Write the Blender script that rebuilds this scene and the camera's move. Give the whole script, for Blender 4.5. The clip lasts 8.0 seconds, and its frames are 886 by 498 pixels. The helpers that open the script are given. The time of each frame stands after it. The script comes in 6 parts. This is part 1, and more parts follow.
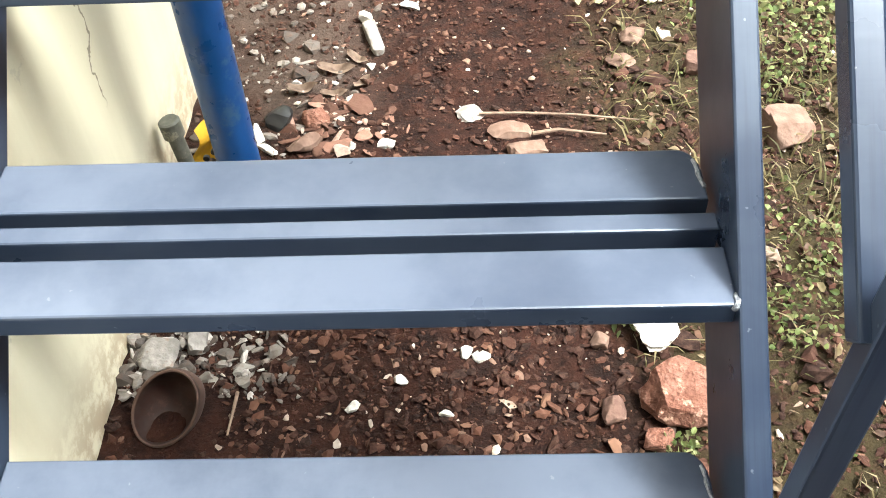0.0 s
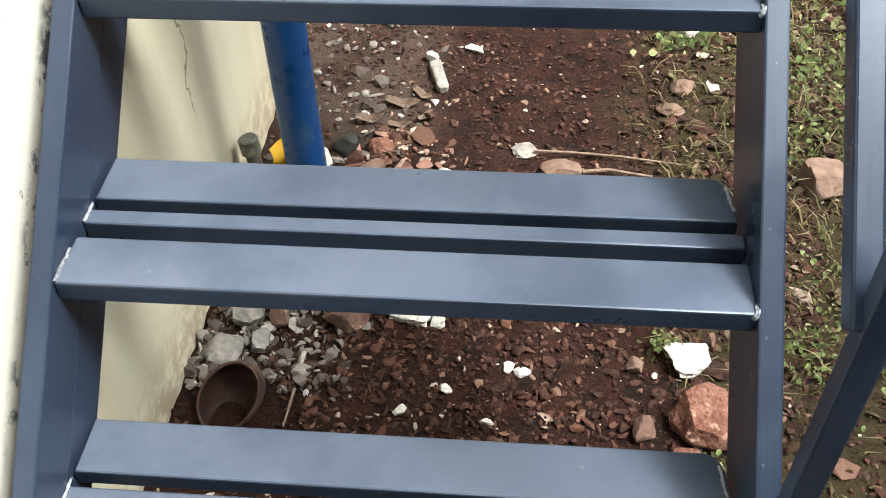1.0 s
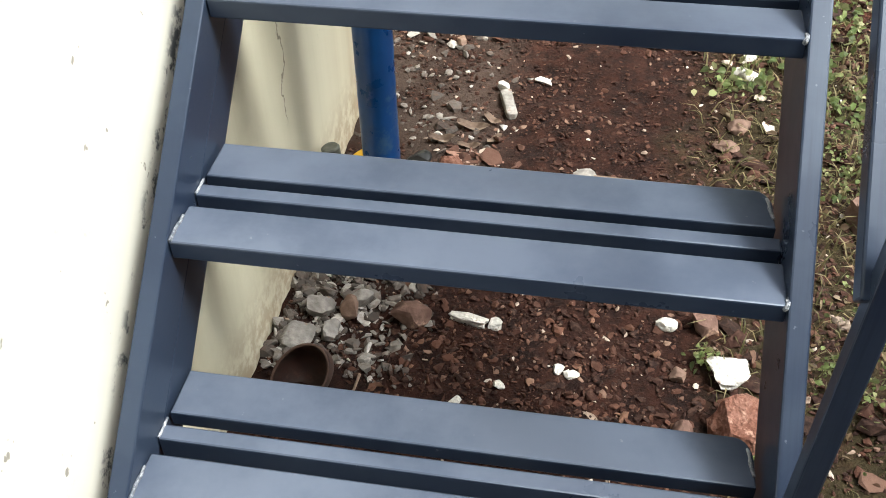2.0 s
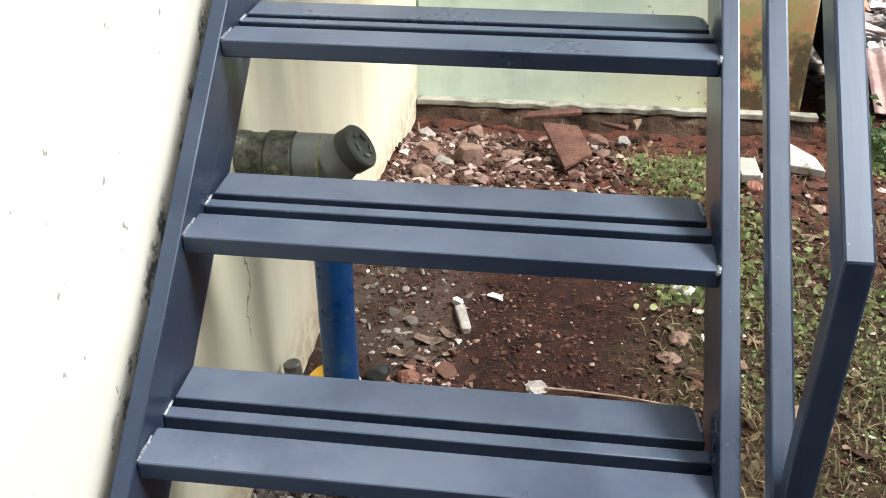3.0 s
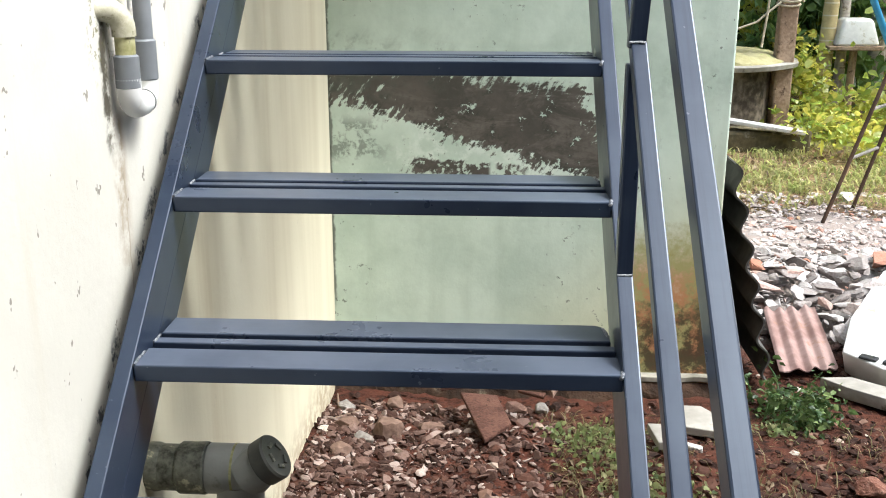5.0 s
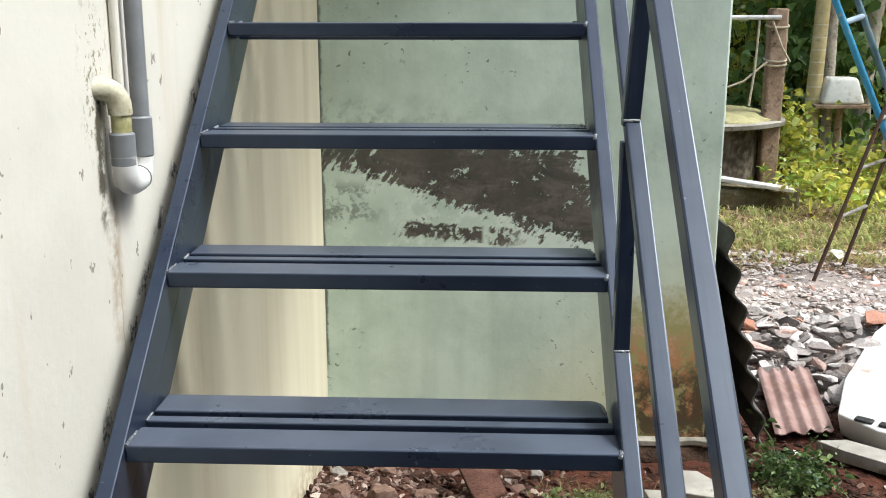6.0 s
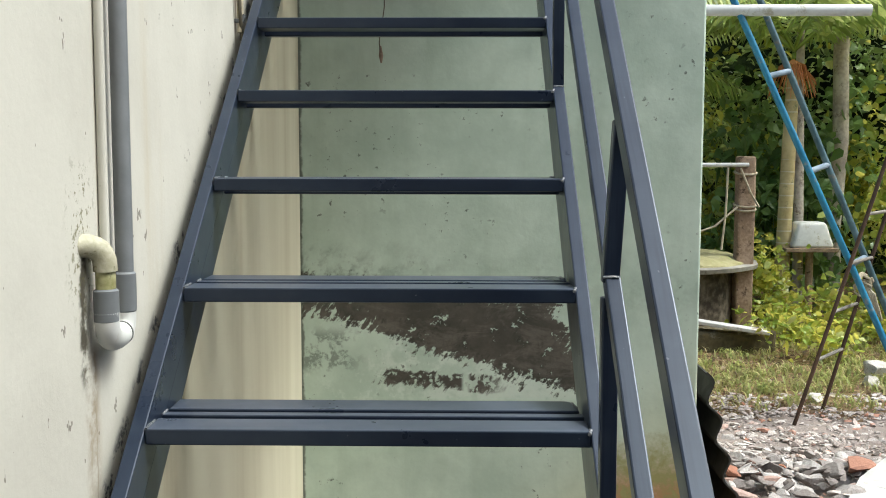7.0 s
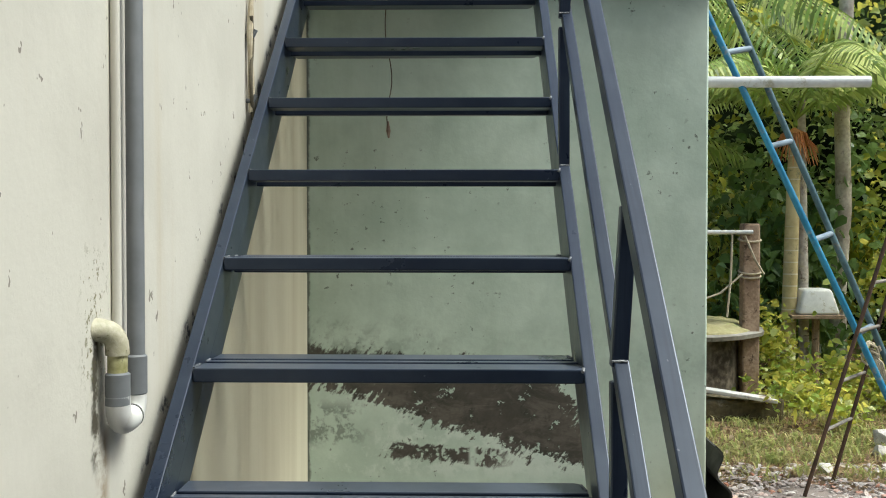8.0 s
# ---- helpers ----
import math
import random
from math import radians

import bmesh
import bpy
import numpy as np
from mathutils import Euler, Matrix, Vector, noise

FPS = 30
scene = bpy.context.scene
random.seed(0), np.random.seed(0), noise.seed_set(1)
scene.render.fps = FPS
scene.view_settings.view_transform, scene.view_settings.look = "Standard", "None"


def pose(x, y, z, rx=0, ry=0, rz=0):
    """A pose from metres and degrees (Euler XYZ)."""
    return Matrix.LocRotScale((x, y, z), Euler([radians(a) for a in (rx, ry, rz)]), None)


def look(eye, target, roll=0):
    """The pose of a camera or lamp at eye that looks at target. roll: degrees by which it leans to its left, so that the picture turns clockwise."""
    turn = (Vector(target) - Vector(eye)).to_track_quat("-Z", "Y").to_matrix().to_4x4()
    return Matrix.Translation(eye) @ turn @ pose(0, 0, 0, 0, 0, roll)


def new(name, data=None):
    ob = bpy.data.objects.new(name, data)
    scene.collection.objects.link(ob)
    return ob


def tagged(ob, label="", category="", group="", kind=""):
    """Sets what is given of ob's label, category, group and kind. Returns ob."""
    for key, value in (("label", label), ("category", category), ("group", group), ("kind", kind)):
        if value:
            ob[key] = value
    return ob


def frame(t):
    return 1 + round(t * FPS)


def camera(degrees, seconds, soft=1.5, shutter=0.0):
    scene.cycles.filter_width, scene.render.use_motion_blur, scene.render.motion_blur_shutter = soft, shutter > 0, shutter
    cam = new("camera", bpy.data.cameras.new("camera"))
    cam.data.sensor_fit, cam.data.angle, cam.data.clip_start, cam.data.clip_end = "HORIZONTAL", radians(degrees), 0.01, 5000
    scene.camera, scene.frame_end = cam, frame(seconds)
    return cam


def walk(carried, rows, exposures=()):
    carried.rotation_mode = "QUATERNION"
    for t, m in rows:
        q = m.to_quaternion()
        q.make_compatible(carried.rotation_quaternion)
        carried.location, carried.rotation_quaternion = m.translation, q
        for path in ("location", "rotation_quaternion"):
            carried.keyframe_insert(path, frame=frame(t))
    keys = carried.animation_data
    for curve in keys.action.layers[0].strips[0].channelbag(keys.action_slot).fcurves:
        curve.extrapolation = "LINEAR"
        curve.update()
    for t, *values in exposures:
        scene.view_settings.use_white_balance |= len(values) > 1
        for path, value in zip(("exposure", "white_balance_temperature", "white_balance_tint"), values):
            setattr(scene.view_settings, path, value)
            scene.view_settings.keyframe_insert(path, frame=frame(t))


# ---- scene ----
cam = camera(48.68, 8.0, soft=1.0)
PATH = [
    (0.00, 0.0075, 0.0019, 1.2243, 41.705, 2.242, 0.364),
    (0.50, 0.0014, -0.0662, 1.2604, 43.334, 1.786, 2.413),
    (1.00, 0.0032, -0.1175, 1.2752, 44.874, 1.600, 4.897),
    (1.20, 0.0039, -0.1352, 1.2824, 45.552, 1.652, 6.213),
    (2.30, 0.0106, -0.3061, 1.3364, 50.739, 0.765, 10.086),
    (2.50, 0.0151, -0.3182, 1.3532, 53.941, 0.498, 9.410),
    (3.00, 0.0304, -0.3361, 1.3999, 59.549, 0.268, 7.603),
    (3.50, 0.0389, -0.3295, 1.4413, 63.904, 0.079, 6.127),
    (4.00, 0.0384, -0.3202, 1.4709, 66.943, 0.008, 4.897),
    (4.50, 0.0427, -0.3100, 1.4883, 70.268, -0.037, 3.687),
    (4.70, 0.0446, -0.3090, 1.5006, 71.701, -0.035, 3.286),
    (5.80, 0.0374, -0.3038, 1.5442, 76.059, -0.122, 2.494),
    (6.00, 0.0353, -0.2950, 1.5491, 76.603, -0.021, 2.336),
    (6.50, 0.0320, -0.2932, 1.5607, 80.131, -0.016, 1.486),
    (7.00, 0.0269, -0.3010, 1.5726, 84.844, -0.087, 1.000),
    (7.50, 0.0242, -0.3052, 1.5871, 87.371, -0.055, 1.161),
    (8.00, 0.0193, -0.3158, 1.6048, 88.588, -0.036, 1.254),
]
EXPOSURES = [(0.0, 2.58, 6000, 0), (0.5, 2.1, 6000, 0), (1.0, 1.85, 6000, 0), (2.5, 1.58, 5900, 2), (4.5, 1.38, 5800, 4), (6.0, 0.92, 5850, 3), (8.0, 0.5, 6000, -2)]
walk(cam, [(t, pose(x, y, z, rx, ry, rz)) for t, x, y, z, rx, ry, rz in PATH], EXPOSURES)

# ---- light: a bright overcast sky ----
world = bpy.data.worlds.new("sky")
scene.world = world
world.use_nodes = True
wn = world.node_tree
sky = wn.nodes.new("ShaderNodeTexSky")
sky.sky_type = "NISHITA"
sky.sun_disc = False
sky.sun_elevation = radians(57)
sky.sun_rotation = radians(102)
sky.dust_density = 8.0
sky.air_density = 0.9
sky.ozone_density = 1.0
wn.nodes["Background"].inputs["Strength"].default_value = 0.15
wn.links.new(sky.outputs[0], wn.nodes["Background"].inputs["Color"])
sun_data = bpy.data.lights.new("sun", "SUN")
sun_data.energy = 1.65
sun_data.angle = radians(16)
sun_data.color = (1.0, 0.98, 0.95)
sun = new("sun", sun_data)
sun.matrix_world = look((3.40, -0.72, 5.5), (0, 0, 0))


# ---- materials ----
class Mat:
    """A small node writer for one Principled material; coordinates are in world metres."""

    def __init__(self, name, rough=0.6, metal=0.0, spec=0.5):
        self.m = bpy.data.materials.new(name)
        self.m.use_nodes = True
        self.t = self.m.node_tree
        self.b = self.t.nodes["Principled BSDF"]
        self.b.inputs["Roughness"].default_value = rough
        self.b.inputs["Metallic"].default_value = metal
        self.b.inputs["Specular IOR Level"].default_value = spec
        g = self.t.nodes.new("ShaderNodeNewGeometry")
        s = self.t.nodes.new("ShaderNodeSeparateXYZ")
        self.t.links.new(g.outputs["Position"], s.inputs[0])
        self.p, self.x, self.y, self.z = g.outputs["Position"], s.outputs[0], s.outputs[1], s.outputs[2]
        self.island = g.outputs["Random Per Island"]
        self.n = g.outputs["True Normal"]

    def put(self, sock, v):
        if isinstance(v, (int, float)):
            sock.default_value = v
        elif isinstance(v, tuple):
            sock.default_value = (*v, 1.0) if len(v) == 3 and sock.type == "RGBA" else v
        else:
            self.t.links.new(v, sock)

    def rand(self):
        return self.t.nodes.new("ShaderNodeObjectInfo").outputs["Random"]

    def local(self):
        return self.t.nodes.new("ShaderNodeTexCoord").outputs["Object"]

    def math(self, op, a, b=0.0, clamp=False):
        n = self.t.nodes.new("ShaderNodeMath")
        n.operation, n.use_clamp = op, clamp
        self.put(n.inputs[0], a)
        self.put(n.inputs[1], b)
        return n.outputs[0]

    def stretch(self, sx, sy, sz, p=None):
        n = self.t.nodes.new("ShaderNodeVectorMath")
        n.operation = "MULTIPLY"
        self.put(n.inputs[0], p or self.p)
        n.inputs[1].default_value = (sx, sy, sz)
        return n.outputs[0]

    def noise(self, scale, detail=4.0, rough=0.55, p=None, warp=0.0):
        n = self.t.nodes.new("ShaderNodeTexNoise")
        self.put(n.inputs["Vector"], p or self.p)
        n.inputs["Scale"].default_value, n.inputs["Detail"].default_value = scale, detail
        n.inputs["Roughness"].default_value, n.inputs["Distortion"].default_value = rough, warp
        return n.outputs["Fac"]

    def band(self, v, lo, hi, a=0.0, b=1.0):
        """v mapped from lo..hi to a..b, clamped."""
        n = self.t.nodes.new("ShaderNodeMapRange")
        n.interpolation_type = "SMOOTHSTEP"
        for i, w in enumerate((v, lo, hi, a, b)):
            self.put(n.inputs[i], w)
        return n.outputs[0]

    def mul(self, *v):
        out = v[0]
        for w in v[1:]:
            out = self.math("MULTIPLY", out, w)
        return out

    def mix(self, fac, a, b):
        n = self.t.nodes.new("ShaderNodeMix")
        n.data_type = "RGBA"
        self.put(n.inputs["Factor"], fac)
        self.put(n.inputs["A"], a)
        self.put(n.inputs["B"], b)
        return n.outputs["Result"]

    def ramp(self, fac, *stops):
        n = self.t.nodes.new("ShaderNodeValToRGB")
        self.put(n.inputs[0], fac)
        e = n.color_ramp.elements
        while len(e) < len(stops):
            e.new(0.5)
        for i, (q, c) in enumerate(stops):
            e[i].position, e[i].color = q, (*c, 1.0)
        return n.outputs[0]

    def bump(self, height, strength=0.3, dist=0.01):
        n = self.t.nodes.new("ShaderNodeBump")
        n.inputs["Strength"].default_value, n.inputs["Distance"].default_value = strength, dist
        self.put(n.inputs["Height"], height)
        self.t.links.new(n.outputs[0], self.b.inputs["Normal"])
        return self

    def color(self, c):
        self.put(self.b.inputs["Base Color"], c)
        return self

    def rough(self, r):
        self.put(self.b.inputs["Roughness"], r)
        return self


def simple(name, a, b, scale=30.0, rough=0.6, metal=0.0, strength=0.25, dist=0.004, dirt=None, spec=0.5):
    """Two tones at two scales with fine relief."""
    k = Mat(name, rough, metal, spec)
    p = k.local()
    n1, n2 = k.noise(scale * 0.25, 3, p=p), k.noise(scale * 2.0, 5, p=p)
    f = k.math("ADD", k.math("MULTIPLY", n1, 0.6), k.math("MULTIPLY", n2, 0.4))
    c = k.mix(k.band(f, 0.36, 0.64), a, b)
    if dirt:
        c = k.mix(k.band(k.noise(scale * 0.7, 6, 0.7, p=p), 0.56, 0.68), c, dirt)
    k.color(c).rough(k.band(n2, 0.3, 0.7, max(rough - 0.1, 0.05), min(rough + 0.1, 1.0)))
    k.bump(n2, strength, dist)
    return k.m


# painted steel: satin slate-blue enamel with brush marks, dried paint patches, tops painted sky-lit and thin primer
# spots
k = Mat("steel_paint", 0.36, 0.0, 0.5)
k.b.inputs["IOR"].default_value = 1.5
k.b.inputs["Specular Tint"].default_value = (0.80, 0.88, 1.0, 1.0)
brush = k.noise(60.0, 4, 0.6, p=k.stretch(0.06, 1.0, 1.0))
cloud = k.noise(7.0, 5, 0.65)
film = k.noise(9.0, 5, 0.6, p=k.stretch(0.7, 1.0, 1.0), warp=0.3)
c = k.mix(k.band(cloud, 0.35, 0.7), (0.015, 0.022, 0.041), (0.021, 0.030, 0.051))
c = k.mix(k.mul(k.band(brush, 0.5, 0.75), 0.35), c, (0.017, 0.024, 0.039))
c = k.mix(k.mul(k.band(film, 0.50, 0.62), 0.35), c, (0.030, 0.039, 0.058))
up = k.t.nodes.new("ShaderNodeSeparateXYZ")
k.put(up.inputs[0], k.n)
# brightness of the sky on level tops, put into the colour as a paler tone
dust_and_top_light = k.mul(k.band(up.outputs[2], 0.88, 0.97), k.band(k.noise(5.0, 6, 0.65), 0.30, 0.62, 0.45, 0.9))
c = k.mix(dust_and_top_light, c, (0.088, 0.102, 0.136))
streak = k.noise(210.0, 3, 0.6, p=k.stretch(1.0, 0.03, 0.03))
c = k.mix(k.mul(k.band(streak, 0.45, 0.68), k.band(k.x, 0.240, 0.2425), 0.6), c, (0.009, 0.014, 0.030))
spots = k.band(k.noise(95.0, 2, 0.5), 0.74, 0.78)
c = k.mix(k.mul(spots, 0.5), c, (0.16, 0.17, 0.19))
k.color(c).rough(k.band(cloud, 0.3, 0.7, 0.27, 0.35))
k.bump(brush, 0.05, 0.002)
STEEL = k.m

WELD = simple("weld", (0.10, 0.11, 0.13), (0.42, 0.43, 0.45), 160.0, 0.38, 0.4, 0.8, 0.003)

# cream house wall: old limewash, vertical run marks, chips, dark paint smears beside the stair
k = Mat("cream_wall", 0.8, spec=0.3)
fine = k.noise(70.0, 6, 0.6)
patch = k.noise(2.2, 5, 0.6)
runs = k.noise(4.2, 6, 0.6, p=k.stretch(0.2, 1.0, 0.07), warp=0.4)
line = k.math("SUBTRACT", k.z, k.math("ADD", k.math("MULTIPLY", k.y, 0.8358), 0.065))
under = k.band(line, -0.22, -0.17, 1.0, 0.0)
# yellower cream under the stair; the rest is lowered in colour to offset strong light
near = k.mix(k.band(patch, 0.35, 0.65), (0.60, 0.58, 0.515), (0.53, 0.51, 0.45))
far = k.mix(k.band(runs, 0.35, 0.68), (0.64, 0.60, 0.455), (0.555, 0.51, 0.375))
c = k.mix(under, near, far)
c = k.mix(k.mul(k.band(runs, 0.56, 0.72), 0.36), c, (0.46, 0.38, 0.24))
marks = k.band(k.noise(24.0, 3, 0.7, p=k.stretch(1.0, 1.0, 0.8)), 0.672, 0.70)
c = k.mix(k.mul(marks, 0.8, k.band(line, -0.24, -0.18)), c, (0.16, 0.14, 0.11))
chips = k.mul(k.band(k.noise(9.0, 6, 0.75), 0.64, 0.68), k.band(k.z, 1.2, 0.2, 0.15, 1.0))
c = k.mix(k.mul(chips, 0.5), c, (0.40, 0.37, 0.30))
smear = k.mul(k.band(line, -0.16, -0.14), k.band(line, -0.085, -0.045, 1.0, 0.0), k.band(k.noise(11.0, 5, 0.7), 0.53, 0.60))
c = k.mix(k.mul(smear, 0.92), c, (0.05, 0.055, 0.07))
stain_n = k.noise(18.0, 6, 0.7)
rust = k.mul(k.band(k.math("ABSOLUTE", k.math("SUBTRACT", k.math("ADD", k.y, k.math("MULTIPLY", stain_n, 0.05)), 1.212)), 0.006, 0.022, 1.0, 0.0), k.band(k.z, 1.47, 1.42, 0.0, 1.0), k.band(k.z, 1.20, 1.25), k.band(stain_n, 0.36, 0.52))
c = k.mix(k.mul(rust, 0.95), c, (0.05, 0.042, 0.026))
drip = k.mul(k.band(k.math("ABSOLUTE", k.math("SUBTRACT", k.math("ADD", k.y, k.math("MULTIPLY", stain_n, 0.04)), 1.235)), 0.008, 0.040, 1.0, 0.0), k.band(k.z, 1.29, 1.26, 0.0, 1.0), k.band(k.z, 0.85, 1.24), k.band(stain_n, 0.34, 0.60))
c = k.mix(k.mul(drip, 0.75), c, (0.24, 0.16, 0.075))
specks = k.mul(k.band(k.math("ABSOLUTE", k.math("SUBTRACT", k.y, 1.185)), 0.02, 0.075, 1.0, 0.0), k.band(k.z, 1.60, 1.52, 0.0, 1.0), k.band(k.z, 1.30, 1.40), k.band(k.noise(75.0, 4, 0.7), 0.56, 0.62))
c = k.mix(k.mul(specks, 0.85), c, (0.13, 0.12, 0.04))
foot = k.mul(k.band(k.z, 0.16, -0.02, 0.0, 1.0), k.band(k.noise(20.0, 6, 0.7), 0.38, 0.58))
c = k.mix(k.mul(foot, 0.8), c, (0.34, 0.26, 0.17))
crackline = k.math("ABSOLUTE", k.math("SUBTRACT", k.math("ADD", k.y, k.math("MULTIPLY", k.noise(13.0, 4), 0.10)), k.math("ADD", k.math("MULTIPLY", k.z, 0.14), 1.170)))
crack = k.mul(k.band(crackline, 0.0012, 0.0032, 1.0, 0.0), k.band(k.z, 0.26, 0.30), k.band(k.z, 0.56, 0.48))
c = k.mix(k.mul(crack, 0.8), c, (0.16, 0.13, 0.09))
hair = k.mul(k.band(k.math("ABSOLUTE", k.math("SUBTRACT", k.math("ADD", k.y, k.math("MULTIPLY", k.noise(9.0, 5), 0.06)), 1.255)), 0.001, 0.0035, 1.0, 0.0), k.band(k.z, 0.82, 0.9), k.band(k.z, 1.30, 1.22), k.band(k.noise(30.0, 3), 0.40, 0.50))
c = k.mix(k.mul(hair, 0.6), c, (0.30, 0.26, 0.20))
k.color(c)
k.bump(k.math("ADD", k.math("MULTIPLY", patch, 1.5), k.math("SUBTRACT", k.math("MULTIPLY", fine, 0.35), crack)), 0.35, 0.006)
CREAM = k.m

# pale green wall with a peeling black mould band, specks and a rust and algae stain at its foot
k = Mat("green_wall", 0.75, spec=0.3)
n1, n2, n3 = k.noise(3.0, 6, 0.65), k.noise(14.0, 8, 0.72), k.noise(60.0, 6, 0.6)
drag = k.noise(8.0, 7, 0.72, p=k.stretch(0.55, 1.0, 1.5), warp=0.6)
c = k.mix(k.band(n1, 0.33, 0.67), (0.455, 0.555, 0.465), (0.60, 0.70, 0.60))
yel = k.band(k.math("ADD", k.math("MULTIPLY", k.x, 0.5), k.math("MULTIPLY", k.z, -0.55)), -0.15, 0.3)
c = k.mix(k.mul(yel, 0.75), c, (0.70, 0.67, 0.43))
vert = k.noise(10.0, 5, 0.6, p=k.stretch(1.0, 1.0, 0.08))
c = k.mix(k.mul(k.band(vert, 0.48, 0.72), 0.25), c, (0.33, 0.42, 0.33))
cx = k.t.nodes.new("ShaderNodeCombineXYZ")
k.put(cx.inputs[0], k.math("ADD", k.math("MULTIPLY", k.x, 5.5), k.math("MULTIPLY", k.z, 8.5)))
k.put(cx.inputs[1], k.math("SUBTRACT", k.math("MULTIPLY", k.x, 30.0), k.math("MULTIPLY", k.z, 20.0)))
stroke = k.noise(1.6, 6, 0.65, p=cx.outputs[0])
wob = k.math("ADD", k.math("MULTIPLY", k.math("SUBTRACT", drag, 0.5), 0.24), k.math("MULTIPLY", k.math("SUBTRACT", stroke, 0.5), 0.20))
low = k.math("ADD", k.math("MULTIPLY", k.math("SUBTRACT", k.x, -0.5), -0.31), 1.015)
zz = k.math("ADD", k.z, wob)
above = k.math("ADD", k.math("SUBTRACT", zz, low), k.math("MULTIPLY", k.math("SUBTRACT", n2, 0.5), 0.14))
band1 = k.mul(k.band(above, -0.012, 0.012), k.band(k.math("ADD", zz, k.math("MULTIPLY", k.x, 0.10)), 1.085, 1.12, 1.0, 0.0))
edge = k.band(k.math("ADD", k.math("ADD", k.x, k.math("MULTIPLY", wob, 1.2)), k.math("MULTIPLY", k.z, 0.6)), 0.98, 1.00, 1.0, 0.0)
flakes = k.band(k.math("ADD", n2, k.math("MULTIPLY", k.x, 0.05)), 0.615, 0.635, 1.0, 0.0)
thin = k.band(k.math("ADD", stroke, k.math("ADD", k.math("MULTIPLY", above, 2.0), k.band(k.x, -0.45, 0.05, -0.02, 0.35))), 0.42, 0.52)
band1 = k.mul(band1, edge, flakes, thin)
low2 = k.math("ADD", k.math("MULTIPLY", k.x, -0.09), 0.765)
band2 = k.mul(k.band(k.math("ABSOLUTE", k.math("SUBTRACT", k.math("ADD", k.z, k.math("MULTIPLY", wob, 0.35)), low2)), 0.020, 0.032, 1.0, 0.0), k.band(k.math("ADD", k.x, wob), -0.26, -0.23), k.band(k.math("ADD", k.x, wob), 0.13, 0.20, 1.0, 0.0), k.band(n2, 0.41, 0.45), k.band(k.math("ABSOLUTE", k.math("SUBTRACT", k.x, 0.05)), 0.004, 0.02))
pale = k.mul(k.band(k.z, 0.66, 0.72), k.band(above, -0.02, 0.02, 1.0, 0.0), k.band(k.math("ADD", n2, k.math("MULTIPLY", k.x, 0.25)), 0.42, 0.56))
c = k.mix(k.mul(pale, 0.65), c, (0.68, 0.75, 0.67))
mould = k.mix(k.band(n1, 0.35, 0.65), (0.050, 0.043, 0.035), (0.088, 0.074, 0.062))
mould = k.mix(k.mul(k.band(drag, 0.45, 0.62), 0.7), mould, (0.150, 0.130, 0.110))
mould = k.mix(k.mul(k.band(n2, 0.50, 0.62), k.band(stroke, 0.42, 0.60), 0.85), mould, (0.028, 0.025, 0.020))
mould = k.mix(k.mul(k.band(n3, 0.45, 0.7), 0.5), mould, (0.055, 0.047, 0.040))
c = k.mix(k.mul(k.math("MAXIMUM", band1, band2), 0.97), c, mould)
soot = k.mul(k.band(k.z, 1.00, 1.06), k.band(k.math("ADD", k.z, wob), 1.10, 1.30, 1.0, 0.0), k.band(k.x, -0.50, 0.05, 1.0, 0.2), k.band(n2, 0.44, 0.58))
blot = k.mul(k.band(k.z, 0.78, 0.83), k.band(k.z, 0.98, 0.92, 0.0, 1.0), k.band(k.x, -0.28, -0.42, 0.0, 1.0), k.band(n2, 0.48, 0.56))
soot = k.math("MAXIMUM", soot, blot)
specks = k.mul(k.band(k.noise(30.0, 4, 0.7), 0.62, 0.67), k.band(k.noise(4.5, 2), 0.50, 0.62))
c = k.mix(k.mul(k.math("MAXIMUM", k.math("MULTIPLY", soot, 0.8), specks), 0.8), c, (0.09, 0.10, 0.08))
# ragged dark line down the inner corner
corner_line = k.mul(k.band(k.math("ADD", k.x, k.math("MULTIPLY", k.math("SUBTRACT", n2, 0.5), 0.035)), -0.549, -0.540, 1.0, 0.0), k.band(k.z, 0.2, 0.3))
c = k.mix(k.mul(corner_line, 0.75), c, (0.06, 0.06, 0.045))
wet = k.mul(k.band(k.math("ADD", k.z, k.math("MULTIPLY", k.math("SUBTRACT", n2, 0.5), 0.7)), 0.62, 0.34, 0.0, 1.0), k.band(k.math("ADD", k.x, k.math("MULTIPLY", n1, 0.15)), 0.56, 0.68))
c = k.mix(k.mul(wet, 0.85), c, k.mix(k.band(n2, 0.42, 0.6), (0.30, 0.27, 0.08), (0.42, 0.15, 0.045)))
wet2 = k.mul(k.band(k.math("ADD", k.z, k.math("MULTIPLY", k.math("SUBTRACT", n2, 0.5), 0.5)), 0.36, 0.16, 0.0, 1.0), k.band(k.x, 0.50, 0.66), k.band(k.noise(11.0, 6, 0.7), 0.40, 0.55))
c = k.mix(k.mul(wet2, 0.9), c, (0.05, 0.035, 0.02))
k.color(c)
k.bump(k.math("ADD", k.math("MULTIPLY", n1, 0.8), k.math("SUBTRACT", k.math("MULTIPLY", n3, 0.25), k.math("MULTIPLY", band1, 0.5))), 0.4, 0.006)
GREEN = k.m

